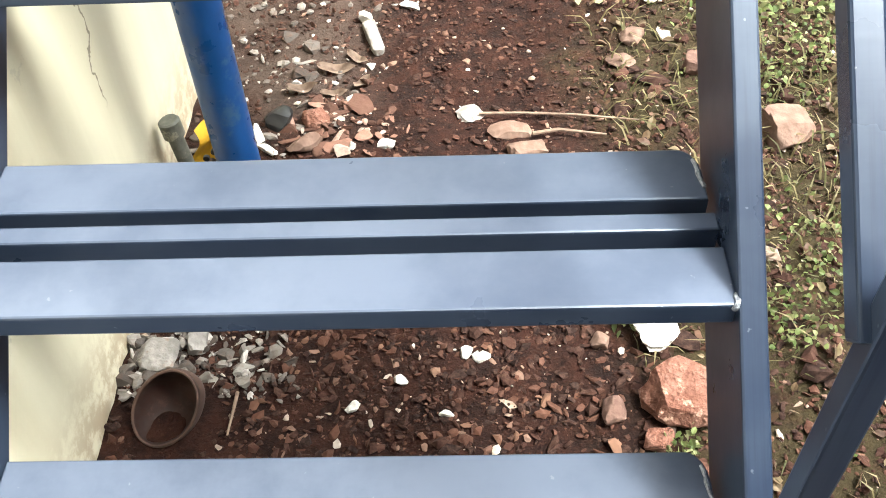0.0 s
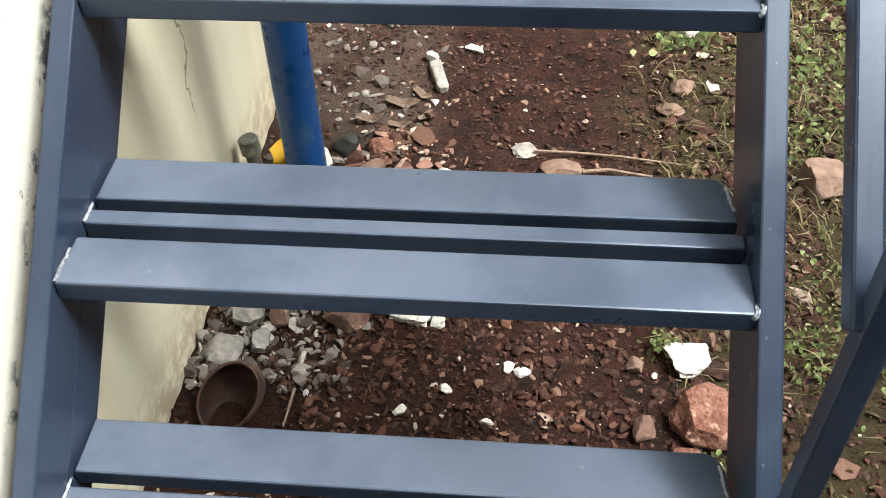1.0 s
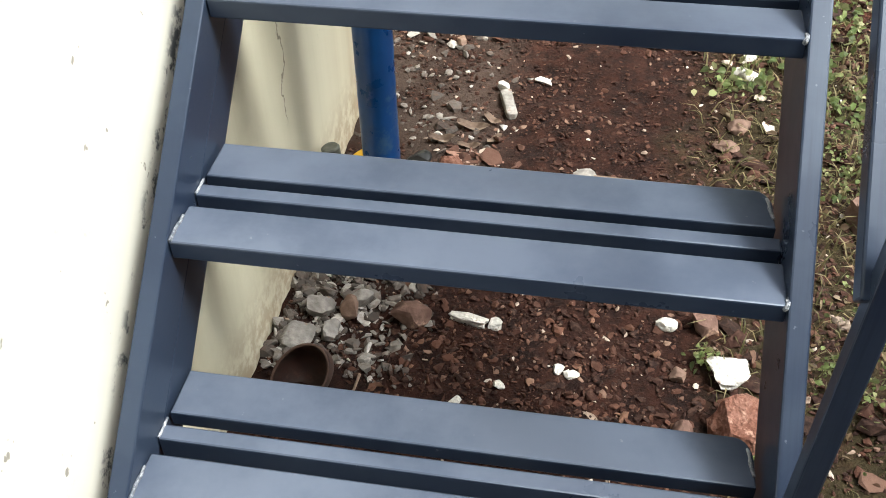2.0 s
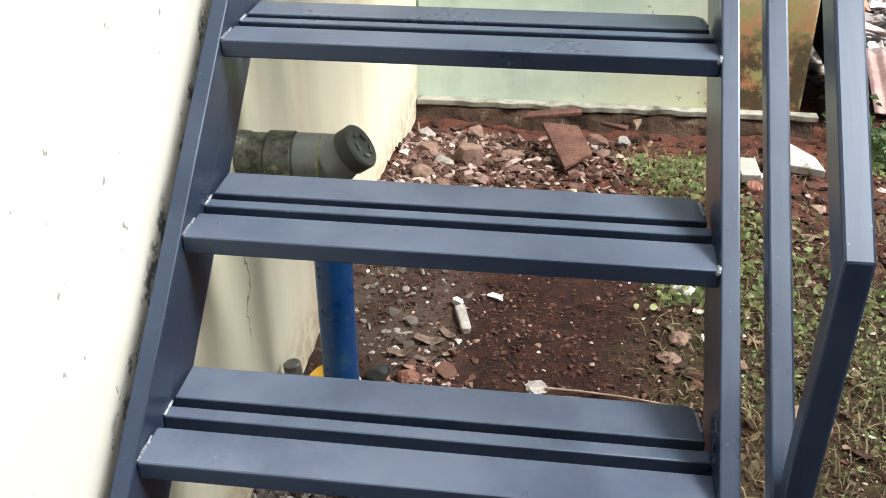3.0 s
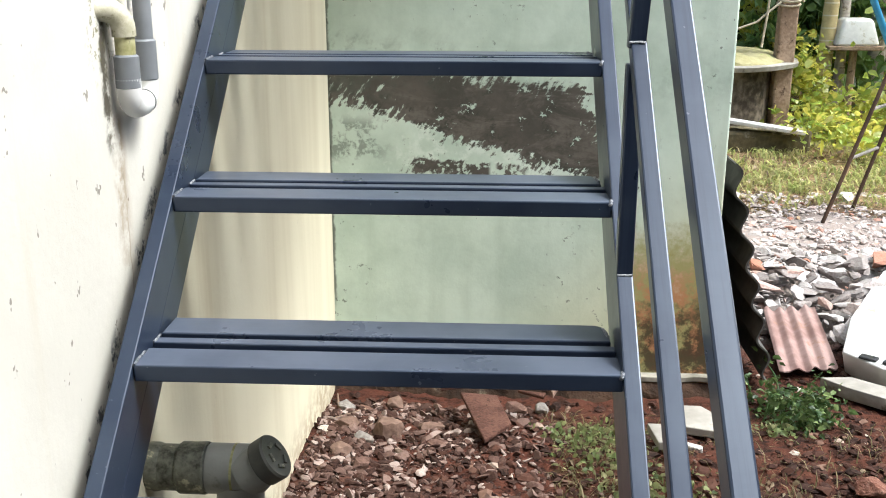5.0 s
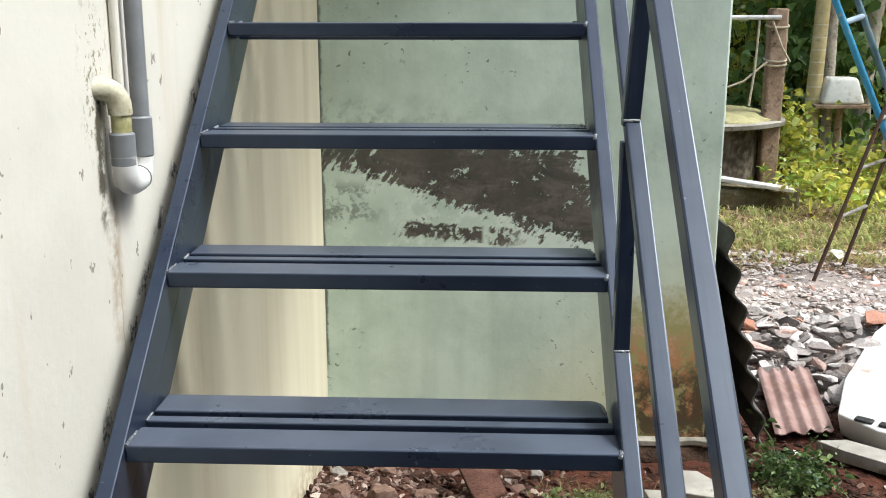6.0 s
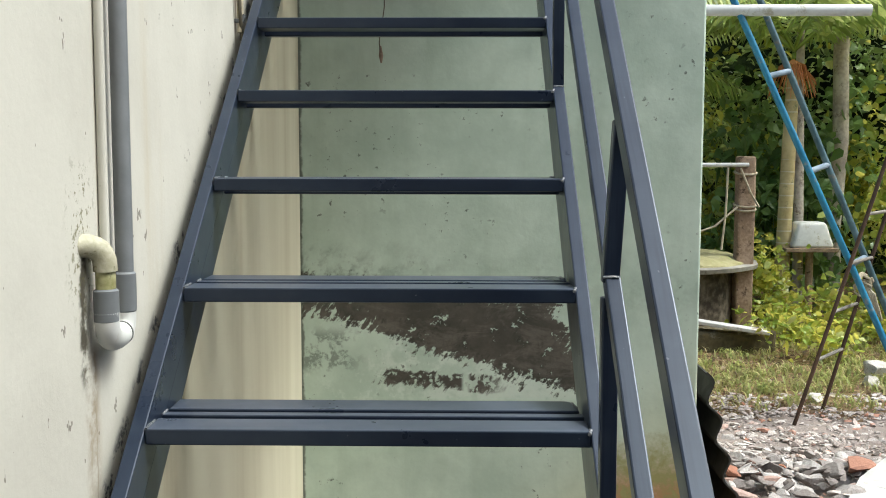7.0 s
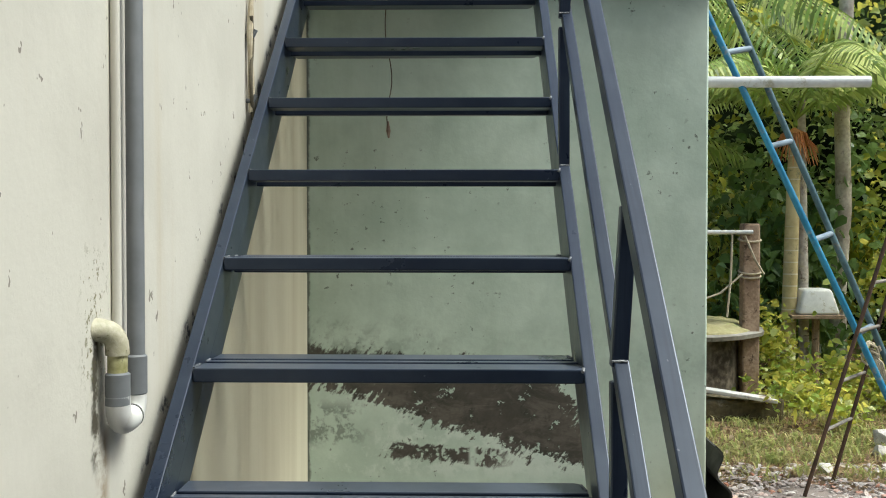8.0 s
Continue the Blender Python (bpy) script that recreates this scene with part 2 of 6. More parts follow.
# soil: red laterite earth, grey sand and mortar patches, mossy right-hand yard, pale rubble dust further off
k = Mat("soil", 0.95, spec=0.2)
n1, n2, n3 = k.noise(3.5, 5, 0.6), k.noise(22.0, 8, 0.7), k.noise(130.0, 5, 0.65)
c = k.mix(k.band(n2, 0.35, 0.65), (0.009, 0.0030, 0.0019), (0.030, 0.0100, 0.0056))
c = k.mix(k.mul(k.band(n3, 0.55, 0.75), 0.6), c, (0.070, 0.031, 0.019))
red = k.mul(k.band(k.math("ADD", k.y, n1), 2.5, 3.0), k.band(k.math("ADD", k.y, n1), 4.5, 4.1, 0.0, 1.0), k.band(n2, 0.32, 0.60))
c = k.mix(k.mul(red, 0.8), c, (0.105, 0.036, 0.021))
sand = k.mul(k.band(k.x, -0.12, -0.32, 0.0, 1.0), k.band(k.y, 1.35, 1.6), k.band(k.y, 2.3, 1.9, 0.0, 1.0), k.band(n1, 0.30, 0.52))
c = k.mix(k.mul(sand, 0.8), c, k.mix(n3, (0.040, 0.026, 0.020), (0.105, 0.076, 0.060)))
moss = k.mul(k.band(k.math("ADD", k.x, k.math("MULTIPLY", k.math("SUBTRACT", n1, 0.5), 0.5)), 0.16, 0.42), k.band(k.noise(7.0, 5, 0.65), 0.30, 0.52), k.band(k.math("ADD", k.y, n1), 2.75, 2.35, 0.08, 1.0), k.band(k.y, -0.3, 0.4))
c = k.mix(k.mul(moss, 0.85), c, k.mix(n2, (0.020, 0.016, 0.007), (0.056, 0.043, 0.018)))
dust_and_top_light = k.mul(k.band(k.math("ADD", k.y, k.math("MULTIPLY", n1, 0.5)), 3.8, 4.3), k.band(k.math("ADD", k.y, k.math("MULTIPLY", n1, 0.8)), 7.0, 6.5, 0.0, 1.0), k.band(k.x, 0.75, 0.95), k.band(k.x, 9.0, 7.0, 0.0, 1.0))
c = k.mix(k.mul(dust_and_top_light, 0.85), c, k.mix(n2, (0.27, 0.215, 0.19), (0.44, 0.385, 0.35)))
lawn = k.band(k.math("ADD", k.y, k.math("MULTIPLY", n1, 0.8)), 6.6, 7.1)
c = k.mix(k.mul(lawn, 0.85), c, k.mix(k.band(n2, 0.4, 0.6), (0.14, 0.115, 0.045), (0.36, 0.24, 0.135)))
k.color(c)
k.bump(k.math("ADD", k.math("MULTIPLY", n2, 1.0), k.math("MULTIPLY", n3, 0.5)), 0.8, 0.02)
SOIL = k.m


def rubble_mat(name, stops, rough=0.9, bump=0.5):
    """Many small pieces: each loose piece takes its own tone."""
    k = Mat(name, rough, spec=0.25)
    base = k.ramp(k.island, *stops)
    n = k.noise(90.0, 6, 0.65)
    k.color(k.mix(k.mul(k.band(n, 0.4, 0.7), 0.45), base, (0.10, 0.055, 0.038)))
    k.bump(n, bump, 0.006)
    return k.m


RED_BITS = rubble_mat("red_bits", [(0.0, (0.009, 0.0032, 0.0020)), (0.55, (0.030, 0.0105, 0.0062)), (0.88, (0.070, 0.029, 0.018)), (0.97, (0.20, 0.125, 0.09)), (0.988, (0.40, 0.33, 0.27)), (1.0, (0.58, 0.53, 0.46))])
GREY_BITS = rubble_mat("grey_bits", [(0.0, (0.035, 0.028, 0.024)), (0.5, (0.115, 0.10, 0.088)), (0.85, (0.25, 0.23, 0.205)), (1.0, (0.50, 0.465, 0.43))])
PALE_BITS = rubble_mat("pale_bits", [(0.0, (0.15, 0.13, 0.12)), (0.5, (0.34, 0.31, 0.295)), (0.85, (0.56, 0.53, 0.51)), (0.93, (0.36, 0.16, 0.10)), (1.0, (0.70, 0.68, 0.65))])


DUST_BITS = rubble_mat("dust_bits", [(0.0, (0.30, 0.25, 0.23)), (0.5, (0.48, 0.43, 0.40)), (0.85, (0.66, 0.62, 0.59)), (0.92, (0.42, 0.18, 0.11)), (1.0, (0.72, 0.70, 0.67))])


def leaf_mat(name, stops, rough=0.55, through_light=0.42):
    k = Mat(name, rough, spec=0.4)
    k.color(k.mix(k.mul(k.band(k.noise(25.0, 3), 0.4, 0.7), 0.3), k.ramp(k.island, *stops), (0.03, 0.05, 0.012)))
    tr, mx = k.t.nodes.new("ShaderNodeBsdfTranslucent"), k.t.nodes.new("ShaderNodeMixShader")
    tr.inputs["Color"].default_value = (*stops[-1][1], 1.0)
    mx.inputs[0].default_value = through_light
    k.t.links.new(k.b.outputs[0], mx.inputs[1])
    k.t.links.new(tr.outputs[0], mx.inputs[2])
    k.t.links.new(mx.outputs[0], k.t.nodes["Material Output"].inputs["Surface"])
    return k.m


WEED = leaf_mat("weed", [(0.0, (0.03, 0.055, 0.014)), (0.45, (0.095, 0.145, 0.038)), (0.8, (0.22, 0.27, 0.09)), (1.0, (0.36, 0.35, 0.18))])
# woods kept darker; front foliage colours raised so that they look sunlit
DARK_LEAF = leaf_mat("dark_leaf", [(0.0, (0.014, 0.032, 0.008)), (0.45, (0.075, 0.15, 0.030)), (0.8, (0.26, 0.40, 0.08)), (1.0, (0.50, 0.58, 0.20))], 0.28, 0.32)
LIT_LEAF = leaf_mat("lit_leaf", [(0.0, (0.03, 0.075, 0.014)), (0.35, (0.17, 0.33, 0.045)), (0.7, (0.42, 0.58, 0.11)), (0.95, (0.70, 0.76, 0.34)), (1.0, (0.78, 0.70, 0.14))], 0.32, 0.5)
FROND = leaf_mat("frond", [(0.0, (0.03, 0.07, 0.012)), (0.45, (0.14, 0.27, 0.045)), (0.8, (0.38, 0.53, 0.12)), (1.0, (0.66, 0.72, 0.28))], 0.32, 0.45)
DRY_GRASS = leaf_mat("dry_grass", [(0.0, (0.055, 0.065, 0.02)), (0.5, (0.125, 0.11, 0.045)), (1.0, (0.28, 0.225, 0.12))])
DRY_LEAF = simple("dry_leaf", (0.15, 0.095, 0.065), (0.30, 0.22, 0.165), 40.0, 0.7)
BLUE_PIPE = simple("blue_pipe", (0.008, 0.055, 0.20), (0.012, 0.075, 0.26), 14.0, 0.35, dirt=(0.05, 0.11, 0.22))
k = Mat("stained_pvc", 0.6, spec=0.4)
n1, n2 = k.noise(26.0, 5, 0.65, p=k.local()), k.noise(120.0, 4, 0.6, p=k.local())
c = k.ramp(n1, (0.36, (0.04, 0.042, 0.03)), (0.45, (0.13, 0.13, 0.10)), (0.57, (0.19, 0.19, 0.145)), (0.62, (0.45, 0.43, 0.29)))
k.color(k.mix(k.mul(k.band(n2, 0.45, 0.7), 0.5), c, (0.05, 0.05, 0.035)))
k.bump(n2, 0.3, 0.002)
STAINED_PVC = k.m
GREY_PVC = simple("grey_pvc", (0.06, 0.062, 0.048), (0.15, 0.15, 0.125), 42.0, 0.6, dirt=(0.30, 0.29, 0.22))
GREY_PVC_CLEAN = simple("grey_pvc_clean", (0.15, 0.16, 0.17), (0.21, 0.22, 0.235), 10.0, 0.45)
BRANCH_PVC = simple("branch_pvc", (0.23, 0.235, 0.215), (0.31, 0.31, 0.285), 14.0, 0.5, dirt=(0.12, 0.12, 0.09))
DARK_PVC = simple("dark_pvc", (0.055, 0.055, 0.048), (0.10, 0.10, 0.085), 20.0, 0.5)
WHITE_PVC = simple("white_pvc", (0.60, 0.60, 0.58), (0.72, 0.72, 0.70), 12.0, 0.4, dirt=(0.45, 0.42, 0.33))
OLD_PVC = simple("old_pvc", (0.20, 0.19, 0.06), (0.46, 0.44, 0.24), 40.0, 0.6, dirt=(0.06, 0.055, 0.025))
CREAM_PVC = simple("stained_cream_pvc", (0.38, 0.36, 0.25), (0.54, 0.51, 0.40), 60.0, 0.55, dirt=(0.14, 0.13, 0.06))
CLAY = simple("shell", (0.020, 0.0075, 0.005), (0.042, 0.016, 0.010), 30.0, 0.7, dirt=(0.06, 0.025, 0.018))
SHELL_OUT = simple("shell_rim", (0.042, 0.021, 0.015), (0.09, 0.05, 0.036), 40.0, 0.8)
LATERITE = simple("laterite", (0.14, 0.057, 0.037), (0.26, 0.135, 0.098), 55.0, 0.95, 0.0, 1.0, 0.014, (0.44, 0.27, 0.20), 0.2)
WHITE_STONE = simple("white_stone", (0.50, 0.47, 0.42), (0.68, 0.65, 0.60), 70.0, 0.95, 0.0, 0.9, 0.008, (0.33, 0.23, 0.17), 0.2)
GREY_STONE = simple("grey_stone", (0.16, 0.145, 0.13), (0.31, 0.285, 0.26), 40.0, 0.9, 0.0, 0.7, 0.006, (0.20, 0.12, 0.08), 0.2)
BROWN_STONE = simple("brown_stone", (0.085, 0.047, 0.036), (0.17, 0.105, 0.082), 40.0, 0.95, 0.0, 0.8, 0.006, (0.34, 0.22, 0.15), 0.2)
PINK_STONE = simple("pink_stone", (0.12, 0.074, 0.055), (0.21, 0.14, 0.108), 30.0, 0.95, 0.0, 0.7, 0.006, (0.22, 0.12, 0.08), 0.2)
TILE = simple("clay_tile", (0.055, 0.024, 0.017), (0.11, 0.055, 0.04), 60.0, 0.95, 0.0, 0.8, 0.006, (0.035, 0.016, 0.010), 0.2)
YELLOW = simple("yellow_plastic", (0.62, 0.36, 0.02), (0.75, 0.46, 0.04), 20.0, 0.4, dirt=(0.30, 0.18, 0.05))
BLACK = simple("black_plastic", (0.010, 0.010, 0.011), (0.02, 0.02, 0.02), 20.0, 0.5)
CEMENT = simple("cement", (0.24, 0.225, 0.195), (0.37, 0.35, 0.31), 9.0, 0.9, 0.0, 0.5, 0.006, (0.14, 0.12, 0.09), 0.2)
DARK_EARTH = simple("dark_earth", (0.022, 0.014, 0.010), (0.06, 0.035, 0.022), 22.0, 0.95, 0.0, 0.9, 0.012, (0.12, 0.10, 0.07), 0.2)
LEDGE = simple("dirty_cement", (0.15, 0.14, 0.11), (0.31, 0.29, 0.24), 14.0, 0.95, 0.0, 0.7, 0.006, (0.07, 0.055, 0.04), 0.2)
ASBESTOS = simple("old_asbestos", (0.045, 0.043, 0.040), (0.09, 0.085, 0.08), 14.0, 0.9, 0.0, 0.4, 0.004, (0.06, 0.055, 0.05), 0.2)
RED_SHEET = simple("red_roof_sheet", (0.19, 0.115, 0.10), (0.30, 0.21, 0.19), 12.0, 0.85, 0.0, 0.4, 0.004, (0.24, 0.14, 0.10), 0.2)
WHITE_PANEL = simple("white_panel", (0.52, 0.51, 0.49), (0.66, 0.65, 0.63), 6.0, 0.5, 0.0, 0.15, 0.003, (0.38, 0.30, 0.24))
WOOD = simple("weathered_wood", (0.24, 0.165, 0.11), (0.42, 0.31, 0.22), 18.0, 0.85, 0.0, 0.7, 0.006, (0.09, 0.06, 0.04), 0.2)
ROPE = simple("rope", (0.38, 0.32, 0.22), (0.52, 0.46, 0.34), 60.0, 0.9)
PALM_TRUNK = simple("areca_trunk", (0.44, 0.35, 0.17), (0.60, 0.50, 0.27), 10.0, 0.75, 0.0, 0.4, 0.006, (0.22, 0.22, 0.12))
PALM_RING = simple("areca_ring", (0.55, 0.50, 0.36), (0.66, 0.60, 0.45), 20.0, 0.8)
PALE_TRUNK = simple("lichen_trunk", (0.40, 0.34, 0.30), (0.66, 0.60, 0.54), 14.0, 0.9, 0.0, 0.7, 0.008, (0.24, 0.19, 0.15), 0.2)
FIBRE = simple("palm_fibre", (0.42, 0.14, 0.05), (0.58, 0.26, 0.10), 30.0, 0.9)
BLUE_STEEL = simple("blue_ladder_paint", (0.02, 0.16, 0.30), (0.04, 0.23, 0.38), 14.0, 0.45, dirt=(0.22, 0.26, 0.27))
TEAL_STEEL = simple("faded_ladder_paint", (0.05, 0.10, 0.12), (0.10, 0.17, 0.20), 14.0, 0.55, dirt=(0.20, 0.18, 0.15))
GREY_STEEL = simple("grey_rung", (0.17, 0.23, 0.29), (0.25, 0.31, 0.37), 14.0, 0.5)
RUNG = simple("dull_rung", (0.16, 0.14, 0.12), (0.25, 0.23, 0.20), 20.0, 0.7)
RUST = simple("rusty_steel", (0.055, 0.033, 0.022), (0.11, 0.065, 0.042), 30.0, 0.85, 0.2, 0.6, 0.004, (0.05, 0.03, 0.02))
MOSSY = simple("mossy_masonry", (0.07, 0.06, 0.035), (0.15, 0.125, 0.07), 12.0, 0.95, 0.0, 0.8, 0.012, (0.22, 0.20, 0.15), 0.2)
WELL_WALL = simple("stained_concrete", (0.045, 0.036, 0.026), (0.22, 0.185, 0.14), 9.0, 0.95, 0.0, 0.6, 0.010, (0.05, 0.045, 0.035), 0.2)
WELL_LID = simple("lid_concrete", (0.28, 0.26, 0.12), (0.42, 0.38, 0.22), 8.0, 0.95, 0.0, 0.6, 0.010, (0.30, 0.32, 0.12), 0.2)
WOODS_SHADE = simple("woods_shade", (0.006, 0.012, 0.005), (0.022, 0.036, 0.012), 1.4, 1.0, 0.0, 0.9, 0.2, (0.04, 0.06, 0.02), 0.1)
TWIG = simple("dry_twig", (0.13, 0.085, 0.06), (0.24, 0.17, 0.12), 60.0, 0.9)
CORD = simple("string", (0.08, 0.07, 0.05), (0.14, 0.12, 0.08), 80.0, 0.9)


# ---- builders ----
origin_of = {}


def thing(name, at, label, category, group="", kind=""):
    ob = new(name)
    ob.empty_display_size = 0.05
    ob.location = at
    origin_of[ob] = Vector(at)
    return tagged(ob, label, category, group, kind)


def mesh_of(name, bm, mat, smooth=True):
    me = bpy.data.meshes.new(name)
    bm.normal_update()
    bm.to_mesh(me)
    bm.free()
    me.materials.append(mat)
    if smooth:
        for f in me.polygons:
            f.use_smooth = True
        me.set_sharp_from_angle(angle=radians(20))
    return me


def part(name, bm, mat, parent, label=""):
    """Links a bmesh (or a mesh), in world metres, as one mesh object under its thing or part."""
    me = mesh_of(name, bm, mat) if isinstance(bm, bmesh.types.BMesh) else bm
    ob = new(name, me)
    ob.parent = parent
    ob.location = -origin_of[parent]
    origin_of[ob] = Vector((0, 0, 0))
    return tagged(ob, label)


def solo(name, bm, mat, label, category, kind="", group=""):
    """A thing of one mesh, in world metres."""
    me = mesh_of(name, bm, mat) if isinstance(bm, bmesh.types.BMesh) else bm
    ob = new(name, me)
    c = sum((v.co for v in me.vertices), Vector()) / len(me.vertices)
    low = min(v.co.z for v in me.vertices)
    base = Vector((c.x, c.y, low))
    me.transform(Matrix.Translation(-base))
    ob.location = base
    origin_of[ob] = base
    return tagged(ob, label, category, group, kind)


def box(bm, lo, hi, bevel=0.0, m=None, seg=2):
    lo, hi = Vector(lo), Vector(hi)
    r = bmesh.ops.create_cube(bm, size=1.0)
    vs = r["verts"]
    bmesh.ops.scale(bm, vec=hi - lo, verts=vs)
    bmesh.ops.translate(bm, vec=(lo + hi) / 2, verts=vs)
    if bevel > 0:
        es = list({e for v in vs for e in v.link_edges})
        r = bmesh.ops.bevel(bm, geom=es, offset=bevel, segments=seg, profile=0.5, affect="EDGES")
        vs = list({v for f in r["faces"] for v in f.verts} | {v for v in vs if v.is_valid})
    if m is not None:
        bmesh.ops.transform(bm, matrix=m, verts=vs)
    return vs


def axis_matrix(a, b, up=(0, 0, 1)):
    """Local y runs from a to b, local z as near to up as can be; the origin is at a."""
    a, b = Vector(a), Vector(b)
    y = (b - a).normalized()
    x = y.cross(Vector(up)).normalized()
    z = x.cross(y)
    return Matrix.Translation(a) @ Matrix((x, y, z)).transposed().to_4x4()


def bar(bm, a, b, w, h, up=(0, 0, 1), bevel=0.003):
    """A rectangular tube from a to b, w across and h along up, centred on the line."""
    n = (Vector(b) - Vector(a)).length
    return box(bm, (-w / 2, 0, -h / 2), (w / 2, n, h / 2), bevel, axis_matrix(a, b, up))


def rod(bm, pts, radii, seg=16, caps=True):
    """A round tube along points with a radius at each."""
    seg = max(seg, 20) if seg >= 12 else seg
    pts = [Vector(p) for p in pts]
    rings = []
    side = None
    for i, p in enumerate(pts):
        d = (pts[min(i + 1, len(pts) - 1)] - pts[max(i - 1, 0)]).normalized()
        if side is None:
            side = d.orthogonal().normalized()
        side = (side - d * side.dot(d)).normalized()
        other = d.cross(side)
        r = radii[i] if isinstance(radii, (list, tuple)) else radii
        rings.append([bm.verts.new(p + r * (math.cos(a) * side + math.sin(a) * other)) for a in [2 * math.pi * j / seg for j in range(seg)]])
    for a, b in zip(rings, rings[1:]):
        for j in range(seg):
            bm.faces.new((a[j], a[(j + 1) % seg], b[(j + 1) % seg], b[j]))
    if caps:
        bm.faces.new(rings[0][::-1])
        bm.faces.new(rings[-1])
    return rings


def bend(a, corner, b, r, n=7):
    """Points from a by a rounded corner to b."""
    a, c, b = Vector(a), Vector(corner), Vector(b)
    p, q = c + (a - c).normalized() * r, c + (b - c).normalized() * r
    return [a] + [p * (1 - t) ** 2 + c * 2 * t * (1 - t) + q * t * t for t in [i / (n - 1) for i in range(n)]] + [b]


rng = np.random.default_rng(7)


def ico(level):
    bm = bmesh.new()
    bmesh.ops.create_icosphere(bm, subdivisions=level, radius=1.0)
    v = np.array([p.co for p in bm.verts])
    f = [[q.index for q in g.verts] for g in bm.faces]
    bm.free()
    return v, np.array(f)


ICO1, ICO2, ICO3 = ico(1), ico(2), ico(3)


def turns(n):
    q = rng.normal(size=(n, 4))
    q /= np.linalg.norm(q, axis=1)[:, None]
    w, x, y, z = q.T
    return np.stack([np.stack([1 - 2 * (y * y + z * z), 2 * (x * y - z * w), 2 * (x * z + y * w)], -1),
                     np.stack([2 * (x * y + z * w), 1 - 2 * (x * x + z * z), 2 * (y * z - x * w)], -1),
                     np.stack([2 * (x * z - y * w), 2 * (y * z + x * w), 1 - 2 * (x * x + y * y)], -1)], 1)


def many_rocks(name, at, size, mat, flat=0.6, jitter=0.22, level=ICO1):
    """One mesh of loose angular pieces: at (n, 3), size (n)."""
    v, f = level
    n = len(at)
    shape = rng.uniform(0.3, 1.5, (n, 1, 3)) * (1.25 if len(v) > 20 else 1.0)
    p = np.repeat(v[None], n, 0) * (1 + rng.normal(0, jitter * (0.35 if len(v) > 20 else 1.0), (n, len(v), 1)))
    if len(v) > 20:
        for _ in range(7):
            d = rng.normal(size=(n, 1, 3))
            d /= np.linalg.norm(d, axis=2, keepdims=True)
            over = np.maximum((p * d).sum(2, keepdims=True) - rng.uniform(0.18, 0.62, (n, 1, 1)), 0)
            p = p - over * d
    p = p * shape
    p = np.einsum("nij,nvj->nvi", turns(n), p)
    p[..., 2] *= flat
    p = p * size[:, None, None] + at[:, None]
    idx = (f[None] + (np.arange(n) * len(v))[:, None, None]).reshape(-1, 3)
    me = bpy.data.meshes.new(name)
    me.from_pydata(p.reshape(-1, 3).tolist(), [], idx.tolist())
    me.materials.append(mat)
    return me


def stuff(name, me, label, category):
    ob = new(name, me)
    origin_of[ob] = Vector((0, 0, 0))
    return tagged(ob, label, category, kind="stuff")


def rock(name, at, size, mat, label, category="stone", turn=0.0, tilt=0.0, jitter=0.10, sink=0.15, group=""):
    """A single stone with facets and worn edges, resting at at (its lowest point a little sunk)."""
    v, f = ICO3
    d = np.array([noise.noise(Vector(q) * 1.3 + Vector(at) * 7) for q in v]) * 0.30 + np.array([noise.noise(Vector(q) * 4.5 + Vector(at) * 3) for q in v]) * jitter
    cubed = v / np.max(np.abs(v), axis=1)[:, None]
    p = (0.35 * v + 0.55 * cubed) * (1 + 0.4 * d)[:, None]
    cuts = np.random.default_rng(int(abs(at[0] * 7919 + at[1] * 104729) * 100) % 99991)
    for _ in range(11):
        q = cuts.normal(size=3)
        q /= np.linalg.norm(q)
        p = p - np.maximum(p @ q - cuts.uniform(0.55, 0.9), 0)[:, None] * q
    p = p * (1 + 0.22 * d)[:, None] * (np.array(size) / 2) * 1.1
    r = np.array(Euler((radians(tilt), radians(tilt * 0.6), radians(turn))).to_matrix())
    p = p @ r.T
    p[:, 2] -= p[:, 2].min() + sink * (p[:, 2].max() - p[:, 2].min())
    me = bpy.data.meshes.new(name)
    me.from_pydata(p.tolist(), [], f.tolist())
    me.materials.append(mat)
    for g in me.polygons:
        g.use_smooth = True
    me.set_sharp_from_angle(angle=radians(30))
    ob = new(name, me)
    ob.location = at
    origin_of[ob] = Vector(at)
    return tagged(ob, label, category, group)


